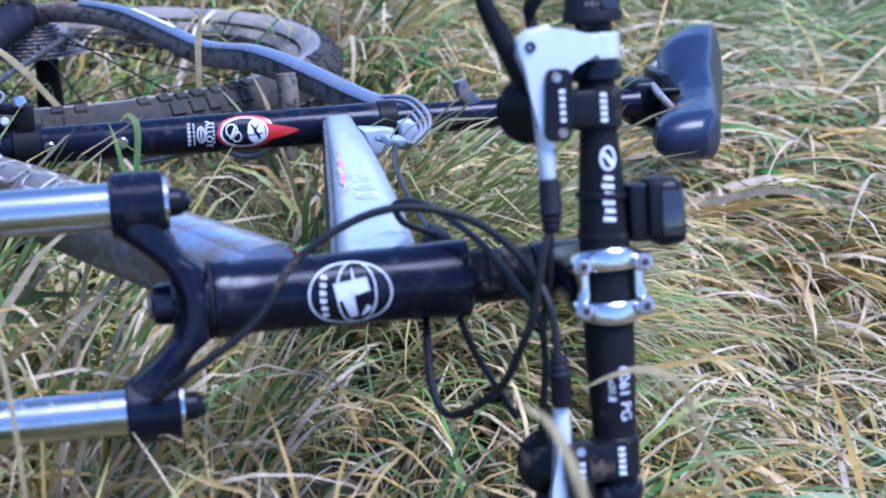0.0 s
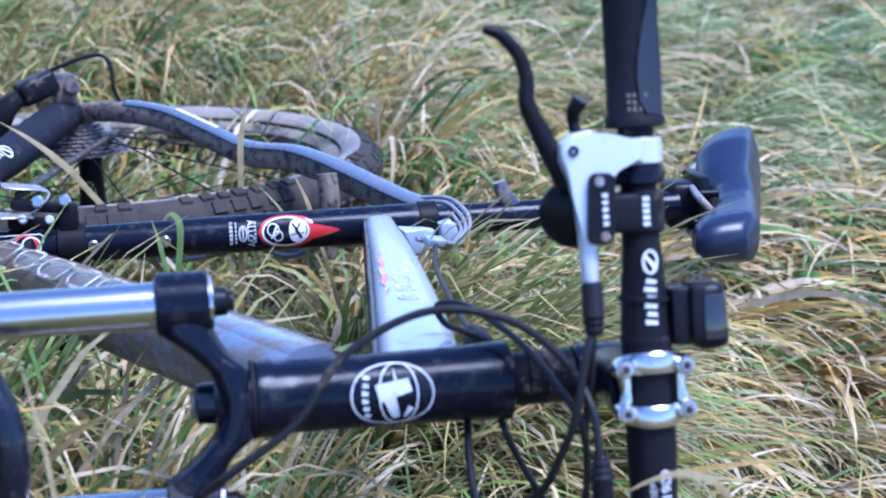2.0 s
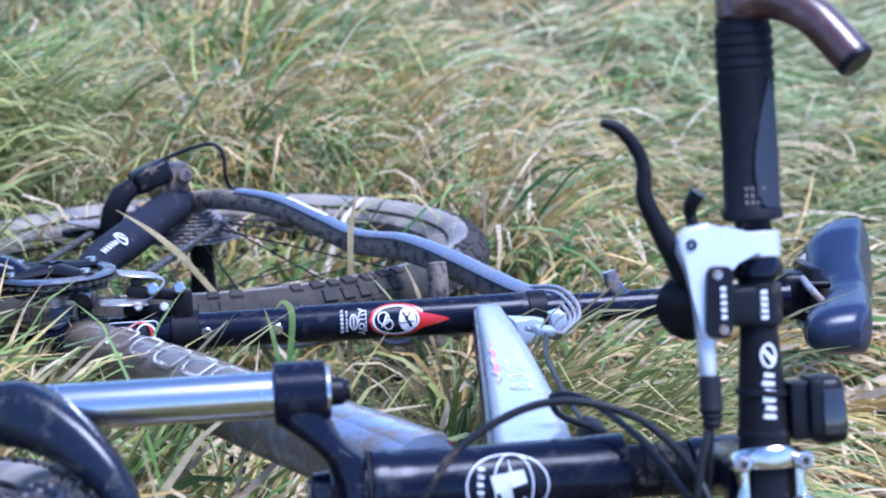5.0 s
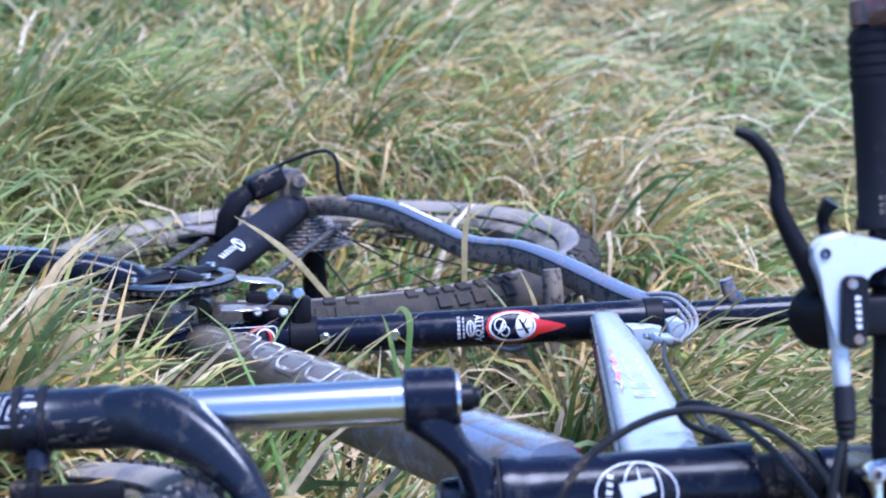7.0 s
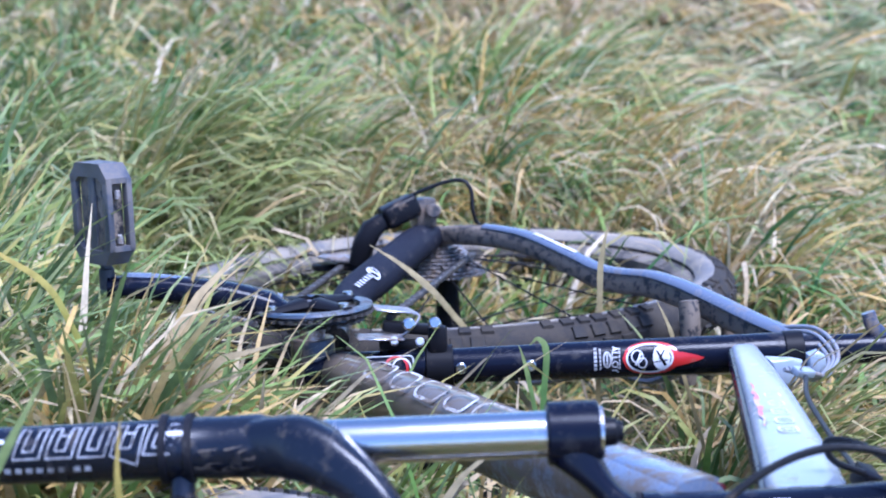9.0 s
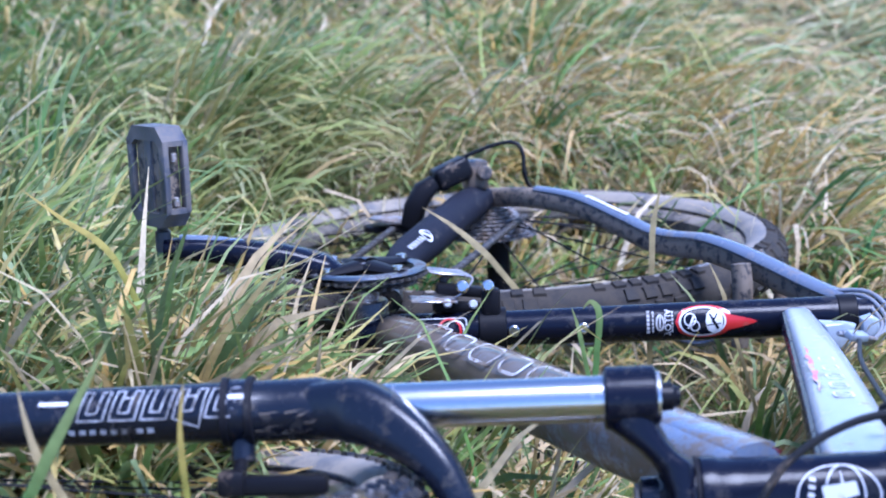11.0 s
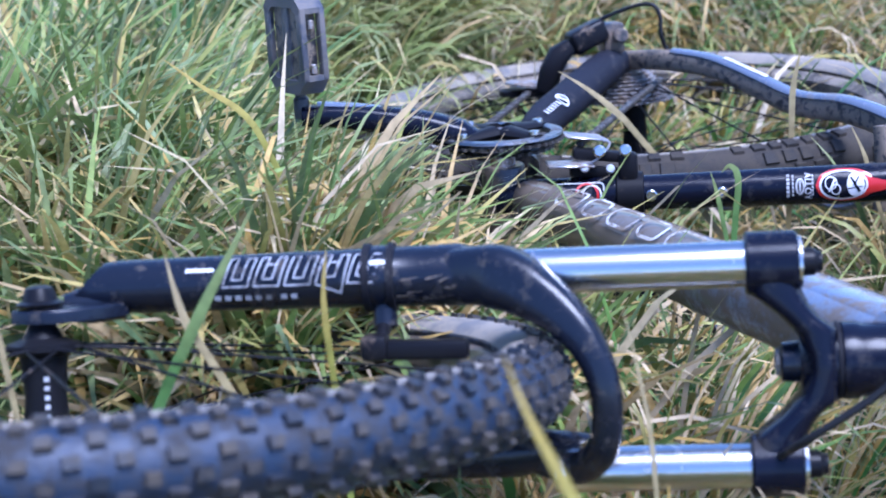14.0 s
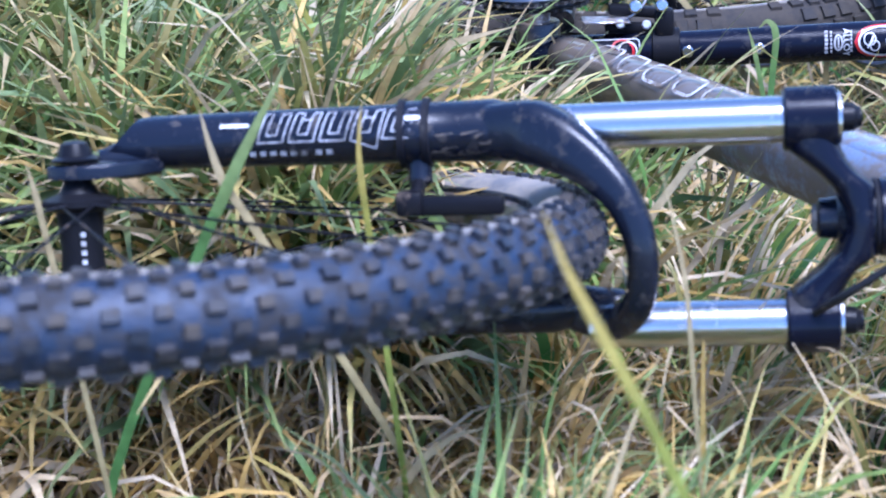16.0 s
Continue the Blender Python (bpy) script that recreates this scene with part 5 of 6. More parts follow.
for x, y, z in ((-0.322, 0.915, 0.046), (-0.352, 0.945, 0.042)):
    bm = B()
    lathe(bm, [(-0.004, 0.017), (-0.003, 0.019), (0.003, 0.019), (0.004, 0.017)], (x, y, z), (0, 0, 1), 20)
    part("jockey_wheel", bm, PLASTIC, rd)
bm = B()
outline = [(-0.018, -0.012), (0.0, -0.019), (0.046, -0.014), (0.056, 0.0), (0.046, 0.014), (0.0, 0.019), (-0.018, 0.012)]
outline_plate(bm, outline, 0, 0.003, Matrix.Translation((-0.322, 0.912, 0.053)) @ Matrix.Rotation(radians(132), 4, "Z"), 0.0008)
part("pulley_cage", bm, STEEL, rd)

# rear shift cable looping over the dropout
bm = B()
tube(bm, spline([(-0.262, 0.915, 0.120), (-0.235, 0.912, 0.131), (-0.205, 0.905, 0.141), (-0.187, 0.900, 0.141), (-0.179, 0.898, 0.128), (-0.178, 0.898, 0.106), (-0.168, 0.905, 0.086), (-0.125, 0.885, 0.068), (-0.060, 0.822, 0.054)], 7), 0.0024, 10)
part("shift_cable", bm, CABLE, bike, "black shift cable looped over the rear dropout")

# ---- fork ----
bm = B()
lathe(bm, [(-0.1245, 0.0105), (-0.1230, 0.0128), (-0.112, 0.0138), (-0.108, 0.0185), (-0.0985, 0.0245), (-0.0895, 0.0245)], (0, 0, 0), (1, 0, 0), 36)
fork = part("fork", bm, LEG, bike, "black suspension fork with chrome stanchions", True)
bm = B()
lathe(bm, [(-0.1275, 0.0060), (-0.1270, 0.0088), (-0.1235, 0.0092)], (0, 0, 0), (1, 0, 0), 8)
part("steerer_plug", bm, MUD_PALE, fork, "", True)
LEG_Y = -0.010
bm = B()
rings = []
for k in range(41):
    zz = 0.057 - 0.114 * k / 40
    a = abs(zz)
    left = float(np.interp(a, [0, 0.006, 0.020, 0.032, 0.040, 0.046, 0.057], [-0.1080, -0.1085, -0.1145, -0.1255, -0.1355, -0.1430, -0.1452]))
    right = float(np.interp(a, [0, 0.0235, 0.0265, 0.030, 0.038, 0.047, 0.057], [-0.0885, -0.0888, -0.0935, -0.0985, -0.1050, -0.1095, -0.1125]))
    cx, hw = 0.5 * (left + right), 0.5 * (right - left)
    hy = float(np.interp(a, [0, 0.03, 0.057], [0.0215, 0.0195, 0.0195]))
    ring = []
    for q in range(28):
        c, w = math.cos(2 * math.pi * q / 28), math.sin(2 * math.pi * q / 28)
        ring.append(bm.verts.new((cx + hw * math.copysign(abs(c) ** 0.72, c), -0.008 + hy * math.copysign(abs(w) ** 0.72, w), zz)))
    rings.append(ring)
for a, b in zip(rings, rings[1:]):
    for q in range(28):
        bm.faces.new((a[q], a[(q + 1) % 28], b[(q + 1) % 28], b[q]))
bm.faces.new(rings[0])
bm.faces.new(rings[-1])
part("crown_bridge", bm, BLACK, fork, "broad curved black fork crown", True)
for s in (1, -1):
    z = 0.0655 * s
    bm = B()
    lathe(bm, [(-0.1455, 0.0190), (-0.144, 0.0207), (-0.1135, 0.0207), (-0.112, 0.0195)], (0, LEG_Y, z), (1, 0, 0), 36)
    part("crown_clamp", bm, BLACK, fork, "glossy black stanchion clamp of the crown", True)
    bm = B()
    lathe(bm, [(-0.320 if s > 0 else -0.272, 0.0150), (-0.114, 0.0150)], (0, LEG_Y, z), (1, 0, 0), 40)
    part("stanchion", bm, STANCHION, fork, "bright chrome stanchion tube", True)
    bm = B()
    lathe(bm, [(-0.1145, 0.0165), (-0.1095, 0.0168), (-0.1090, 0.0150)], (0, LEG_Y, z), (1, 0, 0), 28)
    cap = part("stanchion_cap", bm, CHROME, fork, "bright cap ring", True)
    bm = B()
    lathe(bm, [(-0.1095, 0.0095), (-0.1015, 0.0090), (-0.0995, 0.0070), (-0.0965, 0.0065)], (0, LEG_Y, z), (1, 0, 0), 16)
    part("cap_knob", bm, PLASTIC, cap, "", True)
    # lower leg
    bm = B()
    lathe(bm, [(-0.580, 0.0165), (-0.572, 0.0178), (-0.50, 0.0183), (-0.392, 0.0195), (-0.386, 0.0212), (-0.376, 0.0212), (-0.372, 0.0198), (-0.350, 0.0200), (-0.328, 0.0205), (-0.315, 0.0200), (-0.311, 0.0185)], (0, LEG_Y, z), (1, 0, 0), 36)
    for v in bm.verts:
        if v.co.x > -0.322:
            v.co.x += (0.0655 - v.co.z * s) * 1.15 + 0.012
        if v.co.x < -0.57:
            v.co.x -= (0.0655 - v.co.z * s) * 0.9
    if s < 0:
        for v in bm.verts:
            inner = min(1.0, max(0.0, (-0.255 - v.co.x) / 0.05))
            if v.co.x > -0.33:
                v.co.x += 0.030
            v.co.y += 0.020 * inner
            v.co.z = z + 0.009 * inner + (v.co.z - z) * (0.95 - 0.12 * inner)
    leg = part("lower_leg", bm, LEG, fork, "scratched black lower fork leg with white printing", True)
    bm = B()
    m = Matrix.Translation((-0.590, LEG_Y - 0.024, 0.0525 * s))
    outline = [(-0.026, -0.022), (-0.010, -0.030), (0.010, -0.026), (0.030, -0.008), (0.042, 0.012), (0.034, 0.028), (0.0, 0.028), (-0.024, 0.010)]
    outline_plate(bm, outline, -0.0045, 0.0045, m, 0.002)
    tube(bm, [(-0.555, LEG_Y, 0.058 * s), (-0.578, LEG_Y - 0.006, 0.055 * s), (-0.598, LEG_Y - 0.014, 0.053 * s)], [0.014, 0.013, 0.007], 14)
    part("leg_dropout", bm, LEG, leg, "", True)
    if s > 0:
        for n, (x0, x1, y0, y1) in enumerate(((-0.507, -0.488, 0.004, 0.0065), (-0.385, -0.372, 0.004, 0.0065))):
            bm = B()
            patch(bm, 0.5 * (x0 + x1), 0.5 * (y0 + y1), x1 - x0, 0.0026, z=0.0032 if n else 0.0008, ny=2)
            wrap(bm, (0, LEG_Y, z), (1, 0, 0), (0, -1, 0.28), 0.0190)
            part("print_bar", bm, WHITE, leg, "", True)
        # outlined slanting shapes
        for k in range(5):
            x0 = -0.482 + 0.0205 * k
            bm = B()
            sl, w = 0.006, 0.0165
            outer = [(x0 + sl, 0.0112), (x0, -0.0072), (x0 + w, -0.0072 if k != 3 else -0.0130), (x0 + w + sl, 0.0112), (x0 + w - 0.005 + sl, 0.0112), (x0 + w - 0.005 + 0.2 * sl, -0.0030), (x0 + 0.005 + 0.2 * sl, -0.0030), (x0 + 0.005 + sl, 0.0112)]
            for p, q in zip(outer, outer[1:] + outer[:1]):
                stroke(bm, p, q, 0.0009, 0.0009, z=0.0019, n=4)
            if k % 2:
                stroke(bm, (x0 + 0.005 + 0.8 * sl, 0.0060), (x0 + w - 0.005 + 0.8 * sl, 0.0060), 0.0009, 0.0009, z=0.0019, n=2)
            wrap(bm, (0, LEG_Y, z), (1, 0, 0), (0, -1, 0.34), 0.0193)
            part("outlined_letter_shape", bm, DIM, leg, "", True)
        for k in range(8):
            bm = B()
            patch(bm, -0.486 + 0.0068 * k + (0.003 if k > 5 else 0), -0.0145, 0.0040, 0.0034, z=0.0010, ny=2)
            wrap(bm, (0, LEG_Y, z), (1, 0, 0), (0, -1, 0.34), 0.0187)
            part("print_bar", bm, DIM, leg, "", True)
    for x in (-0.3885, -0.3725):
        bm = B()
        lathe(bm, [(x - 0.0026, 0.0196), (x - 0.0022, 0.0226), (x + 0.0022, 0.0226), (x + 0.0026, 0.0196)], (0, LEG_Y, z), (1, 0, 0), 32)
        part("cable_tie", bm, RUBBER, leg, "black strap round the leg", True) if s > 0 else bm.free()
    # brake boss and pad holder
    bm = B()
    lathe(bm, [(0, 0.0085), (0.018, 0.0080), (0.020, 0.006)], (-0.378, LEG_Y - 0.004, z - 0.014 * s), (0, -0.25, -s), 16)
    part("brake_boss", bm, LEG, fork, "", True)
    bm = B()
    rbox(bm, Matrix.Translation((-0.352, -0.043, 0.0215 * s)) @ pose(0, 0, 0, 0, 0, -4), (0.062, 0.011, 0.013), 0.003, 2)
    rbox(bm, Matrix.Translation((-0.382, -0.040, 0.0235 * s)), (0.018, 0.020, 0.017), 0.004, 2)
    tube(bm, [(-0.378, -0.028, 0.034 * s), (-0.378, -0.040, 0.026 * s)], 0.005, 10)
    part("brake_pad", bm, PLASTIC, fork, "black rim brake pad", True)
# arch
bm = B()
line = spline([(-0.350, -0.011, 0.0650), (-0.320, -0.017, 0.0655), (-0.301, -0.024, 0.0640), (-0.283, -0.032, 0.0560), (-0.262, -0.042, 0.0410), (-0.2445, -0.050, 0.019), (-0.2355, -0.053, -0.010), (-0.239, -0.044, -0.044), (-0.256, -0.020, -0.062), (-0.285, 0.004, -0.060)], 7)
tube(bm, line, [0.0150, 0.0192, 0.0212, 0.0188, 0.0148, 0.0114, 0.0099, 0.0100, 0.0105, 0.010], 22, flat=[0.8, 0.9, 0.95, 1.0, 1.1, 1.2, 1.25, 1.1, 0.9, 0.8], up=(0, 1, 0), power=3.0)
arch = part("fork_arch", bm, LEG, fork, "thick curved black fork arch over the tyre", True)
rnd = random.Random(11)
for k in range(16):
    bm = B()
    u = rnd.random()
    v = rnd.uniform(-0.016, -0.002)
    stroke(bm, (-0.368 + 0.07 * u, v), (-0.368 + 0.07 * u + rnd.uniform(0.003, 0.012), v + rnd.uniform(-0.003, 0.003)), rnd.uniform(0.0004, 0.0014), 0.0003, z=0.0010, n=3)
    wrap(bm, (0, LEG_Y, 0.0655), (1, 0, 0), (0, -1, 0.10), 0.0208)
    part("mud_smear", bm, MUD_SMEAR, arch, "", True)
# quick release
bm = B()
lathe(bm, [(-0.062, 0.005), (0.058, 0.005), (0.0585, 0.0150), (0.0605, 0.0160), (0.0625, 0.0118), (0.0670, 0.0104), (0.0705, 0.0088), (0.0720, 0.0050)], FRONT, (0, 0, 1), 20)
part("quick_release", bm, PLASTIC, fork, "black quick-release nut", True)

# ---- stem and bar ----
bm = B()
lathe(bm, [(0.1245, 0.0185), (0.126, 0.0200), (0.168, 0.0200), (0.170, 0.0185)], (0, 0, 0), (1, 0, 0), 32)
tube(bm, [(0.147, -0.008, 0), (0.150, -0.040, 0), (BAR_X, BAR_Y + 0.012, 0)], [0.0185, 0.0175, 0.0185], 24, flat=0.95, power=2.6)
tube(bm, [(BAR_X, BAR_Y + 0.014, 0), (BAR_X, BAR_Y + 0.001, 0)], 0.0245, 24, flat=0.86, power=3.4)
stem = part("stem", bm, BLACK, bike, "black stem with a polished four-bolt face plate", True)


def clamp_band(bm, s):
    """One broad polished strap round the front of the bar, narrowing into its two bolt lugs."""
    rows = []
    for k in range(25):
        u = -1 + 2 * k / 24
        a = radians(80 * u)
        mid = 1 - abs(u) ** 2.4
        zc, hw, th = (0.0142 + 0.0024 * mid) * s, 0.0050 + 0.0018 * mid, 0.0026
        rc = 0.0190 + 0.0012 * abs(u) ** 3
        ring = []
        for j in range(14):
            q = 2 * math.pi * j / 14
            cr, cz = math.cos(q), math.sin(q)
            r = rc + th * abs(cr) ** 0.7 * (1 if cr > 0 else -1)
            z = zc + hw * abs(cz) ** 0.8 * (1 if cz > 0 else -1)
            ring.append(bm.verts.new((BAR_X + r * math.sin(a), BAR_Y - r * math.cos(a), z)))
        rows.append(ring)
    for p, q in zip(rows, rows[1:]):
        for j in range(14):
            bm.faces.new((p[j], p[(j + 1) % 14], q[(j + 1) % 14], q[j]))
    bm.faces.new(rows[0])
    bm.faces.new(rows[-1])


bm = B()
for s in (1, -1):
    clamp_band(bm, s)
    tube(bm, spline([(BAR_X + 0.0188 * s, BAR_Y - 0.010, -0.0140), (BAR_X + 0.0172 * s, BAR_Y - 0.011, 0.0), (BAR_X + 0.0188 * s, BAR_Y - 0.010, 0.0140)], 5), [0.0054, 0.0036, 0.0054], 14)
bmesh.ops.recalc_face_normals(bm, faces=bm.faces[:])
face = part("face_plate", bm, CHROME, stem, "polished chrome face plate", True)
for sx in (1, -1):
    for sz in (1, -1):
        at = (BAR_X + 0.0192 * sx, BAR_Y - 0.007, 0.0136 * sz)
        bm = B()
        lathe(bm, [(0, 0.0064), (0.0095, 0.0062), (0.0112, 0.0055), (0.0114, 0.0046), (0.0102, 0.0044)], at, (0, -1, 0), 24)
        part("bolt_lug", bm, CHROME, face, "", True)
        bm = B()
        lathe(bm, [(0, 0.0043), (0.0128, 0.0043), (0.0135, 0.0037), (0.0133, 0.0027)], at, (0, -1, 0), 20)
        bolt = part("clamp_bolt", bm, STEEL, face, "dull steel socket bolt", True)
        # solid hexagon, coloured dark as the shade inside the bolt's socket
        bm = B()
        lathe(bm, [(0.0128, 0.0025), (0.0138, 0.0025), (0.0138, 0.0008)], at, (0, -1, 0), 6)
        part("bolt_socket", bm, SOCKET, bolt, "dark hexagon painted as a shaded socket", True)
bm = B()
lathe(bm, [(-0.295, 0.0111), (-0.115, 0.0118), (-0.095, 0.0136), (-0.040, 0.0157), (0.030, 0.0157), (0.060, 0.0142), (0.085, 0.0122), (0.105, 0.0113), (0.295, 0.0111)], (BAR_X, BAR_Y, 0), (0, 0, 1), 36)
bar = part("handlebar", bm, SATIN, bike, "satin black handlebar with white printing", True)
bm = lettering("6061 PG", 0.0098)
for v in bm.verts:
    v.co.x = -v.co.x
    v.co.y = -v.co.y
for v in bm.verts:
    v.co = Vector((v.co.x - 0.067, v.co.y - 0.0012, v.co.z + 0.0003))
wrap(bm, (BAR_X, BAR_Y, 0), (0, 0, 1), (0.15, -1, 0), 0.0152)
part("bar_lettering", bm, WHITE, bar, "white lettering 6061 PG", True)
bm = lettering("\u00f831.8", 0.0062)
for v in bm.verts:
    v.co = Vector((-v.co.x - 0.0645, -v.co.y + 0.0066, v.co.z + 0.0003))
wrap(bm, (BAR_X, BAR_Y, 0), (0, 0, 1), (0.15, -1, 0), 0.0152)
part("size_lettering", bm, WHITE, bar, "white lettering of the bar diameter", True)
bm = B()
strip(bm, ellipse(0.078, 0, 0.0068, 0.0040, 24), 0.0016, z=0.0016, closed=True)
stroke(bm, (0.082, 0.003), (0.074, -0.003), 0.0018, 0.0030, z=0.0016)
for k in range(6):
    stroke(bm, (0.0665 - 0.0050 * k, 0.0030 + 0.0012 * (k % 2)), (0.0655 - 0.0050 * k, -0.0028), 0.0030, 0.0024, z=0.0016)
wrap(bm, (BAR_X, BAR_Y, 0), (0, 0, 1), (0.05, -1, 0), 0.0140)
part("worn_logo_shape", bm, WHITE, bar, "", True)


def grip(s):
    bm = B()
    prof = [(0.160, 0.0145), (0.161, 0.0185), (0.166, 0.0185), (0.168, 0.0172), (0.20, 0.0168), (0.245, 0.0172)]
    for k in range(5):
        h = 0.247 + 0.0068 * k
        prof += [(h, 0.0178), (h + 0.0045, 0.0178), (h + 0.005, 0.0168), (h + 0.0063, 0.0168)]
    prof += [(0.2825, 0.0165), (0.283, 0.012)]
    lathe(bm, [(s * h, r) for h, r in prof], (BAR_X, BAR_Y, 0), (0, 0, 1), 36)
    g = part("grip", bm, RUBBER, bike, "black ribbed rubber grip", True)
    bm = B()
    out = [(0.167, -0.0072), (0.168, 0.0040), (0.176, 0.0078), (0.190, 0.0088), (0.205, 0.0074), (0.220, 0.0046), (0.234, 0.0010), (0.247, -0.0030), (0.236, -0.0062), (0.215, -0.0080), (0.190, -0.0084)]
    outline_plate(bm, [(x, y) for x, y in out], -0.001, 0.0019)
    wrap(bm, (BAR_X, BAR_Y, 0), (0, 0, 1), (0.36, -0.93, 0), 0.0172) if s > 0 else bmesh.ops.translate(bm, verts=bm.verts[:], vec=(0, 0, -0.6))
    if s > 0:
        part("grip_pad", bm, PAD, g, "smooth inset pad", True)
        bm = B()
        for i in range(3):
            for j in range(4):
                patch(bm, 0.171 + 0.0042 * i, -0.005 + 0.0034 * j, 0.0022, 0.0018, z=0.0006, ny=1)
        wrap(bm, (BAR_X, BAR_Y, 0), (0, 0, 1), (-0.15, -1, 0), 0.0171)
        part("grip_dots", bm, MUD_PALE, g, "", True)
    else:
        bm.free()
    return g


grip(1)
grip(-1)
# bar ends
for s in (1, -1):
    bm = B()
    lathe(bm, [(s * 0.284, 0.0145), (s * 0.285, 0.0162), (s * 0.300, 0.0162), (s * 0.301, 0.014)], (BAR_X, BAR_Y, 0), (0, 0, 1), 28)
    tube(bm, spline([(BAR_X - 0.005, BAR_Y - 0.008, 0.2925 * s), (BAR_X + 0.012, BAR_Y - 0.020, 0.2935 * s), (BAR_X + 0.032, BAR_Y - 0.036, 0.280 * s), (BAR_X + 0.050, BAR_Y - 0.052, 0.252 * s)], 7), [0.0125, 0.0125, 0.0118, 0.0118], 24)
    horn = part("bar_end", bm, BROWN, bike, "dark red-brown bent bar end", True)
    bm = B()
    e = Vector((BAR_X + 0.050, BAR_Y - 0.052, 0.252 * s))
    d = Vector((0.018, -0.016, -0.028 * s)).normalized()
    lathe(bm, [(0, 0.0120), (0.003, 0.0120), (0.0045, 0.0105)], e, d, 24)
    part("end_plug", bm, PLASTIC, horn, "black end plug", True)


PLATE = [(0.0980, 0.1515), (0.1050, 0.1580), (0.1165, 0.1600), (0.1250, 0.1550), (0.1330, 0.1530), (0.1480, 0.1530), (0.1480, 0.1385), (0.1315, 0.1370),
         (0.1260, 0.1310), (0.1210, 0.1150), (0.1185, 0.0960), (0.1165, 0.0900), (0.1085, 0.0900), (0.1080, 0.1000), (0.1065, 0.1180), (0.1020, 0.1320), (0.0975, 0.1430)]


def brake_lever(s):
    """Silver lever body clamped to the bar, black blade and cover; s mirrors it to the other side."""
    V = lambda x, y, z: Vector((x, y, z * s))
    bm = B()
    lathe(bm, [(s * 0.1375, 0.0150), (s * 0.1385, 0.0158), (s * 0.1525, 0.0158), (s * 0.1535, 0.0150)], (BAR_X, BAR_Y, 0), (0, 0, 1), 32)
    outline = PLATE if s > 0 else PLATE[::-1]
    outline_plate(bm, [(x, z * s) for x, z in outline], 0.098, 0.112, Matrix.Rotation(radians(90), 4, "X"), 0.0025)
    lathe(bm, [(s * 0.100, 0.0052), (s * 0.085, 0.0056), (s * 0.068, 0.0050), (s * 0.066, 0.0044)], (0.1125, -0.1065, 0), (0, 0, 1), 20)
    body = part("brake_lever", bm, SILVER, bike, "silver brake lever body with a black blade", True)
    bm = B()
    out = round_rect(0.0155, 0.043, 0.005, 4)
    outline_plate(bm, out, 0, 0.006, Matrix.Translation(V(0.1195, -0.112, 0.1125)) @ pose(0, 0, 0, 90, 4 * s, 0), 0.001)
    cover = part("lever_cover", bm, PLASTIC, body, "black cover with two screws", True)
    for dz in (0.0165, -0.0165):
        bm = B()
        lathe(bm, [(0, 0.0030), (0.0012, 0.0028), (0.0013, 0.0014), (0.0004, 0.0012)], V(0.1195 - dz * 0.07, -0.1178, 0.1125 + dz), (0, -1, 0), 14)
        part("cover_screw", bm, STEEL, cover, "", True)
    for k in range(5):
        bm = B()
        rbox(bm, Matrix.Translation(V(0.1212, -0.1184, 0.1205 - 0.0042 * k)), (0.0034, 0.0006, 0.0024), 0.0002, 1)
        part("print_bar", bm, WHITE, cover, "", True)
    bm = B()
    lathe(bm, [(0, 0.0033), (0.0102, 0.0033), (0.0108, 0.0028), (0.0104, 0.0015), (0.0085, 0.0013)], V(0.1050, -0.103, 0.1475), (0, -1, 0.0), 16)
    part("pivot_bolt", bm, SATIN, body, "dark pivot bolt", True)
    bm = B()
    line = spline([V(0.1060, -0.092, 0.128), V(0.098, -0.094, 0.143), V(0.089, -0.096, 0.160), V(0.0815, -0.098, 0.178), V(0.0820, -0.098, 0.192), V(0.0785, -0.098, 0.206), V(0.068, -0.098, 0.219), V(0.0575, -0.098, 0.2235)], 6)
    tube(bm, line, [0.0085, 0.0072, 0.0062, 0.0052, 0.0046, 0.0044, 0.0040, 0.0030], 14, flat=1.1, up=(0, 1, 0))
    part("lever_blade", bm, SATIN, body, "curved black lever blade", True)
    bm = B()
    lathe(bm, [(s * 0.069, 0.0052), (s * 0.066, 0.0066), (s * 0.050, 0.0066), (s * 0.049, 0.0072), (s * 0.046, 0.0056), (s * 0.045, 0.0066), (s * 0.042, 0.0052), (s * 0.041, 0.0060), (s * 0.037, 0.0046)], (0.1125, -0.110, 0), (0, 0, 1), 20)
    part("cable_boot", bm, RUBBER, body, "black ribbed rubber cable boot", True)
    return body


brake_lever(1)
brake_lever(-1)


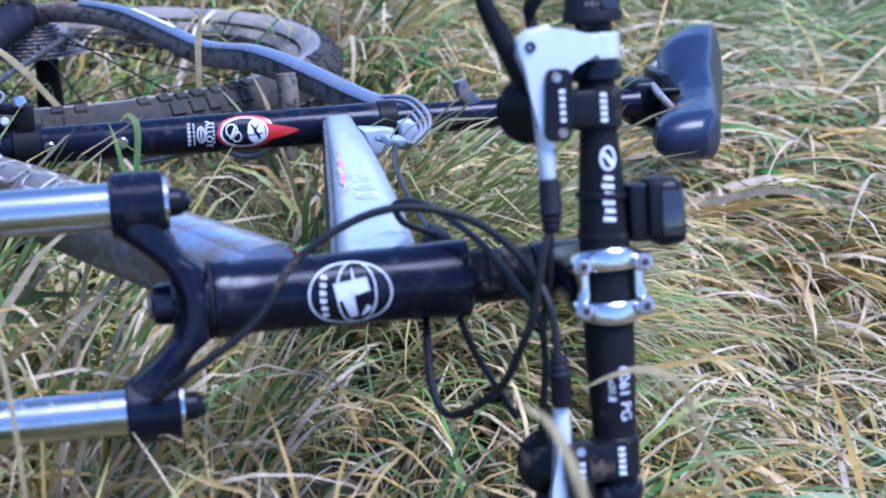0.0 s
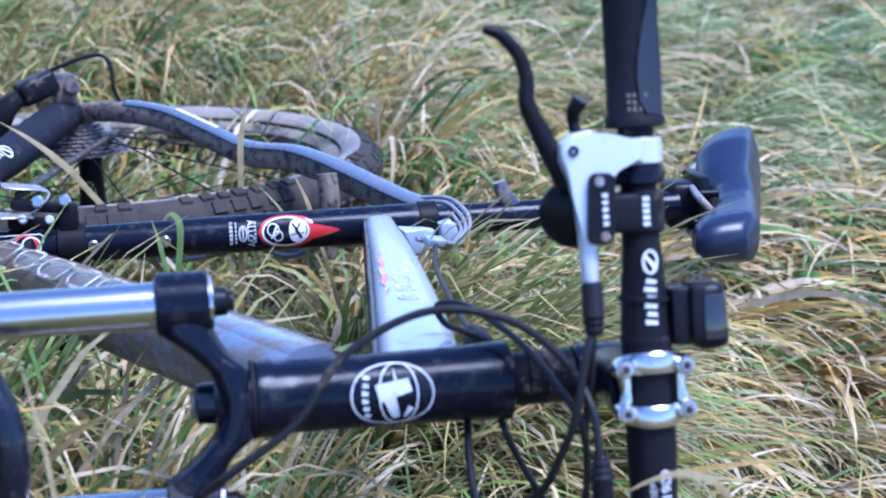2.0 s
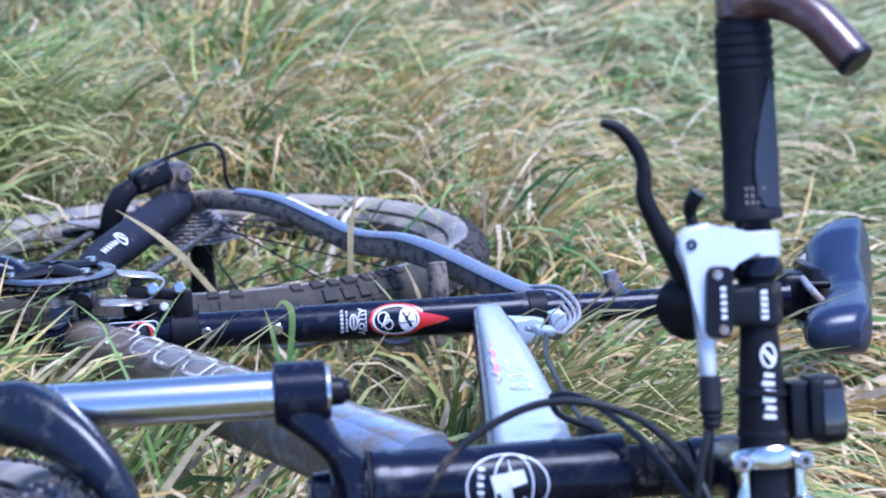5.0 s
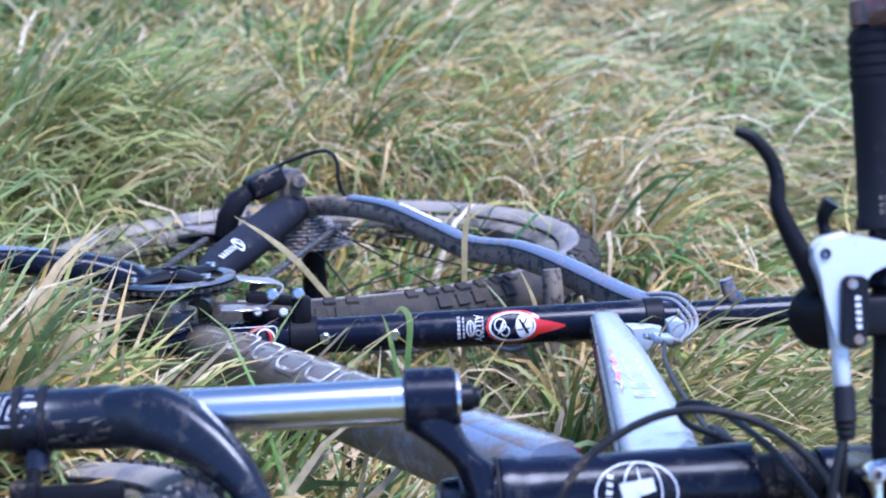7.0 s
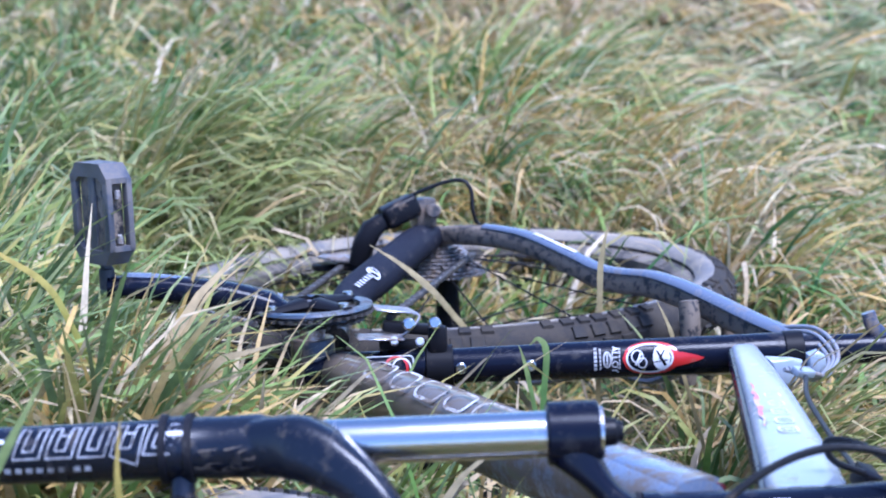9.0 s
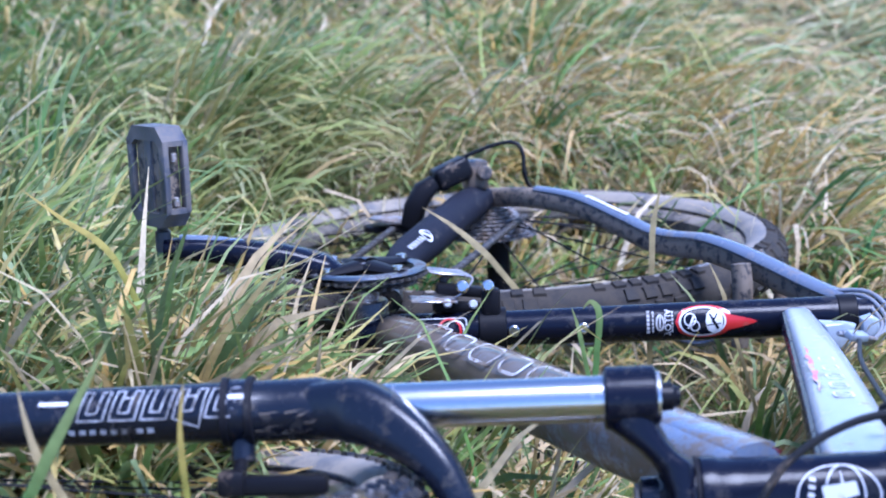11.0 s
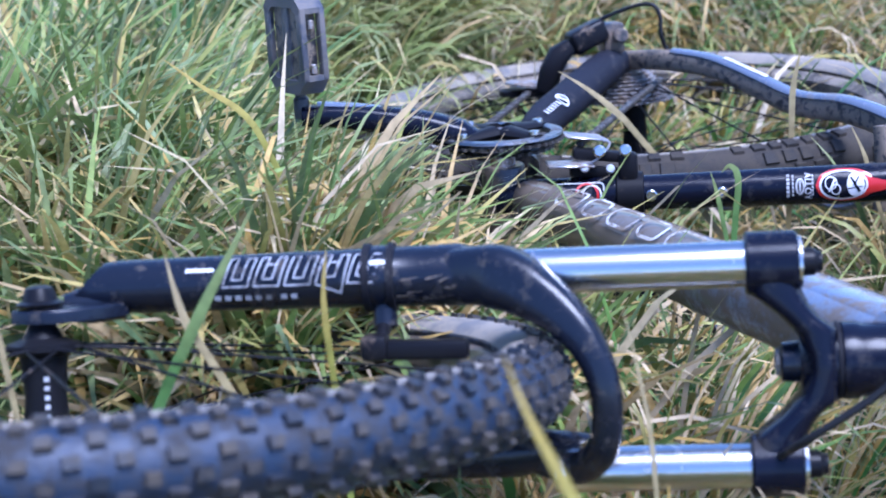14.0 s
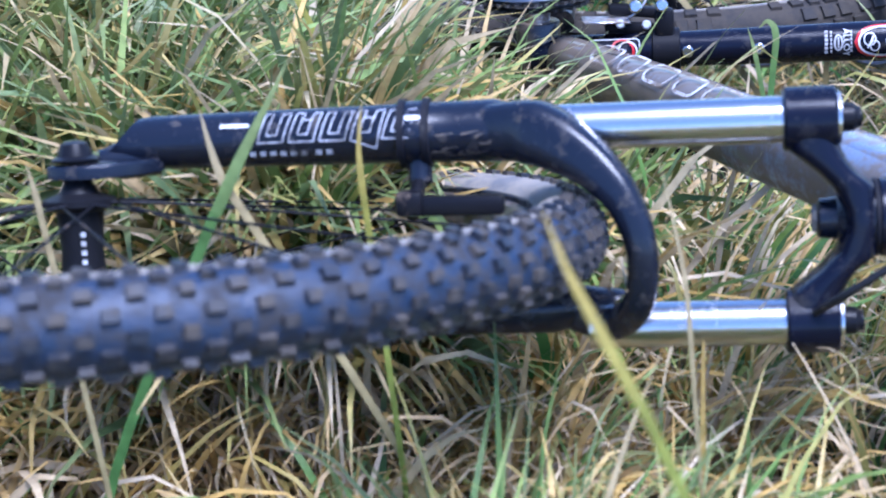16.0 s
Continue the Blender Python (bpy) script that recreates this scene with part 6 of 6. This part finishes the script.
def shifter(s):
    V = lambda x, y, z: Vector((x, y, z * s))
    bm = B()
    lathe(bm, [(s * 0.0955, 0.0138), (s * 0.097, 0.0152), (s * 0.120, 0.0152), (s * 0.1215, 0.0138)], (BAR_X, BAR_Y, 0), (0, 0, 1), 30)
    rbox(bm, Matrix.Translation(V(0.136, BAR_Y - 0.012, 0.1085)), (0.026, 0.014, 0.024), 0.004, 2)
    rbox(bm, Matrix.Translation(V(0.128, BAR_Y + 0.006, 0.110)), (0.030, 0.020, 0.022), 0.005, 2)
    sh = part("shifter", bm, PLASTIC, bike, "black gear shifter clamped to the bar, white printing", True)
    bm = B()
    lathe(bm, [(-0.012, 0.012), (-0.009, 0.0205), (0.004, 0.0215), (0.010, 0.016), (0.0125, 0.006)], V(0.112, BAR_Y + 0.006, 0.110), (-0.30, -0.90, -0.25 * s), 28)
    part("shifter_pod", bm, PLASTIC, sh, "round black shifter pod", True)
    for k in range(5):
        bm = B()
        patch(bm, 0.1165 - 0.0038 * k, -0.0015, 0.0024, 0.0040, z=0.0012, ny=3)
        for v in bm.verts:
            v.co.x *= s
        wrap(bm, (BAR_X, BAR_Y, 0), (0, 0, 1), (-0.12, -1, 0), 0.0152)
        part("print_bar", bm, WHITE, sh, "", True)
    bm = B()
    lathe(bm, [(s * 0.1245, 0.0135), (s * 0.126, 0.0162), (s * 0.131, 0.0170), (s * 0.136, 0.0155), (s * 0.137, 0.013)], (BAR_X, BAR_Y, 0), (0, 0, 1), 30)
    part("clamp_ring", bm, BLACK, sh, "glossy black ring", True)
    bm = B()
    tube(bm, spline([V(0.118, -0.080, 0.150), V(0.1145, -0.078, 0.164), V(0.1145, -0.080, 0.172), V(0.1185, -0.083, 0.179)], 5), [0.005, 0.0036, 0.0046, 0.0055], 12)
    part("thumb_lever", bm, PLASTIC, sh, "small black thumb lever", True)
    return sh


shifter(1)
shifter(-1)

# lamp bracket strapped to the bar
bm = B()
rbox(bm, Matrix.Translation((0.1735, BAR_Y - 0.004, 0.0430)), (0.016, 0.022, 0.036), 0.003, 2)
lamp = part("lamp_bracket", bm, PLASTIC, bike, "black plastic lamp bracket strapped to the bar", True)
bm = B()
rbox(bm, Matrix.Translation((0.1895, BAR_Y - 0.004, 0.0425)) @ pose(0, 0, 0, 0, -3, 0), (0.022, 0.030, 0.042), 0.007, 3)
rbox(bm, Matrix.Translation((0.1810, BAR_Y - 0.012, 0.0450)), (0.010, 0.016, 0.034), 0.003, 2)
rbox(bm, Matrix.Translation((0.1850, BAR_Y - 0.006, 0.0600)), (0.016, 0.022, 0.008), 0.003, 2)
part("lamp_body", bm, PLASTIC, lamp, "black rounded lamp body", True)
bm = B()
rbox(bm, Matrix.Translation((0.1905, BAR_Y - 0.0195, 0.0420)), (0.014, 0.004, 0.028), 0.0015, 2)
part("lamp_window", bm, LENS, lamp, "dark lens", True)
for z in (0.055, 0.030):
    bm = B()
    lathe(bm, [(-0.0016, 0.0150), (-0.0016, 0.0164), (0.0016, 0.0164), (0.0016, 0.0150)], (BAR_X, BAR_Y, z), (0.06, 0, 1), 28)
    part("rubber_strap", bm, RUBBER, lamp, "", True)

# ---- cables ----


def cable(points, r=0.0025, steered=True, label="black cable housing", look_of=CABLE):
    bm = B()
    tube(bm, spline(points, 8), r, 12)
    return part("cable", bm, look_of, bike, label, steered)


cable([(-0.128, -0.030, -0.056), (-0.108, -0.050, -0.039), (-0.064, -0.055, -0.009), (-0.037, -0.055, 0.026), (0.0, -0.055, 0.048), (0.034, -0.060, 0.0545), (0.071, -0.070, 0.045), (0.097, -0.090, 0.022), (0.109, -0.108, -0.007), (0.1115, -0.112, -0.040)], 0.0027, label="black front brake cable in a wide loop")
cable([(0.1115, -0.110, 0.040), (0.105, -0.113, 0.022), (0.099, -0.110, -0.009), (0.091, -0.100, -0.034), (0.080, -0.080, -0.061), (0.056, -0.050, -0.080), (0.048, -0.030, -0.066), (0.052, 0.002, -0.030), (0.060, 0.030, -0.012)], 0.0027)
cable([(0.112, -0.108, 0.040), (0.112, -0.100, 0.013), (0.111, -0.082, -0.021), (0.111, -0.080, -0.049), (0.107, -0.080, -0.090)], 0.0024)
cable([(0.069, 0.055, 0.017), (0.048, 0.050, 0.028), (0.042, 0.040, 0.044), (0.061, 0.020, 0.045), (0.082, -0.040, 0.034), (0.094, -0.080, 0.018), (0.103, -0.100, 0.002), (0.108, -0.100, -0.028), (0.105, -0.100, -0.070), (0.115, -0.09, -0.105)], 0.0024, False)
cable([(0.074, 0.010, -0.022), (0.077, -0.005, -0.034), (0.088, -0.004, -0.059), (0.110, -0.01, -0.098)], 0.0024, False)
cable([(0.069, 0.055, 0.017), (0.076, 0.10, 0.006), (0.080, 0.20, 0.004), (0.089, 0.33, 0.004), (0.104, 0.415, 0.004)], 0.0022, False, "thin grey cable run beside the top tube")
for k in range(4):
    e = 0.0042 * k
    cable([(0.074, 0.602, 0.006 + 0.6 * e), (0.088, 0.585, 0.014 + 0.6 * e), (0.112 - 0.5 * e, 0.560, 0.021 - e), (0.135 - 0.7 * e, 0.530, 0.025 - e), (0.146 - e, 0.500, 0.018 - e), (0.147 - e, 0.480, 0.006 - 0.6 * e), (0.133 - e, 0.460, -0.005 - 0.3 * e), (0.120 - e, 0.440, 0.0), (0.101 - e, 0.430, 0.008)], 0.0022, False, "grey cable looping at the seat cluster", GREY_CABLE)
bm = B()
rbox(bm, Matrix.Translation((0.0745, 0.070, 0.008)) @ pose(0, 0, 0, 10, 20, 10), (0.014, 0.026, 0.016), 0.003, 2)
part("cable_stop", bm, SATIN, bike)
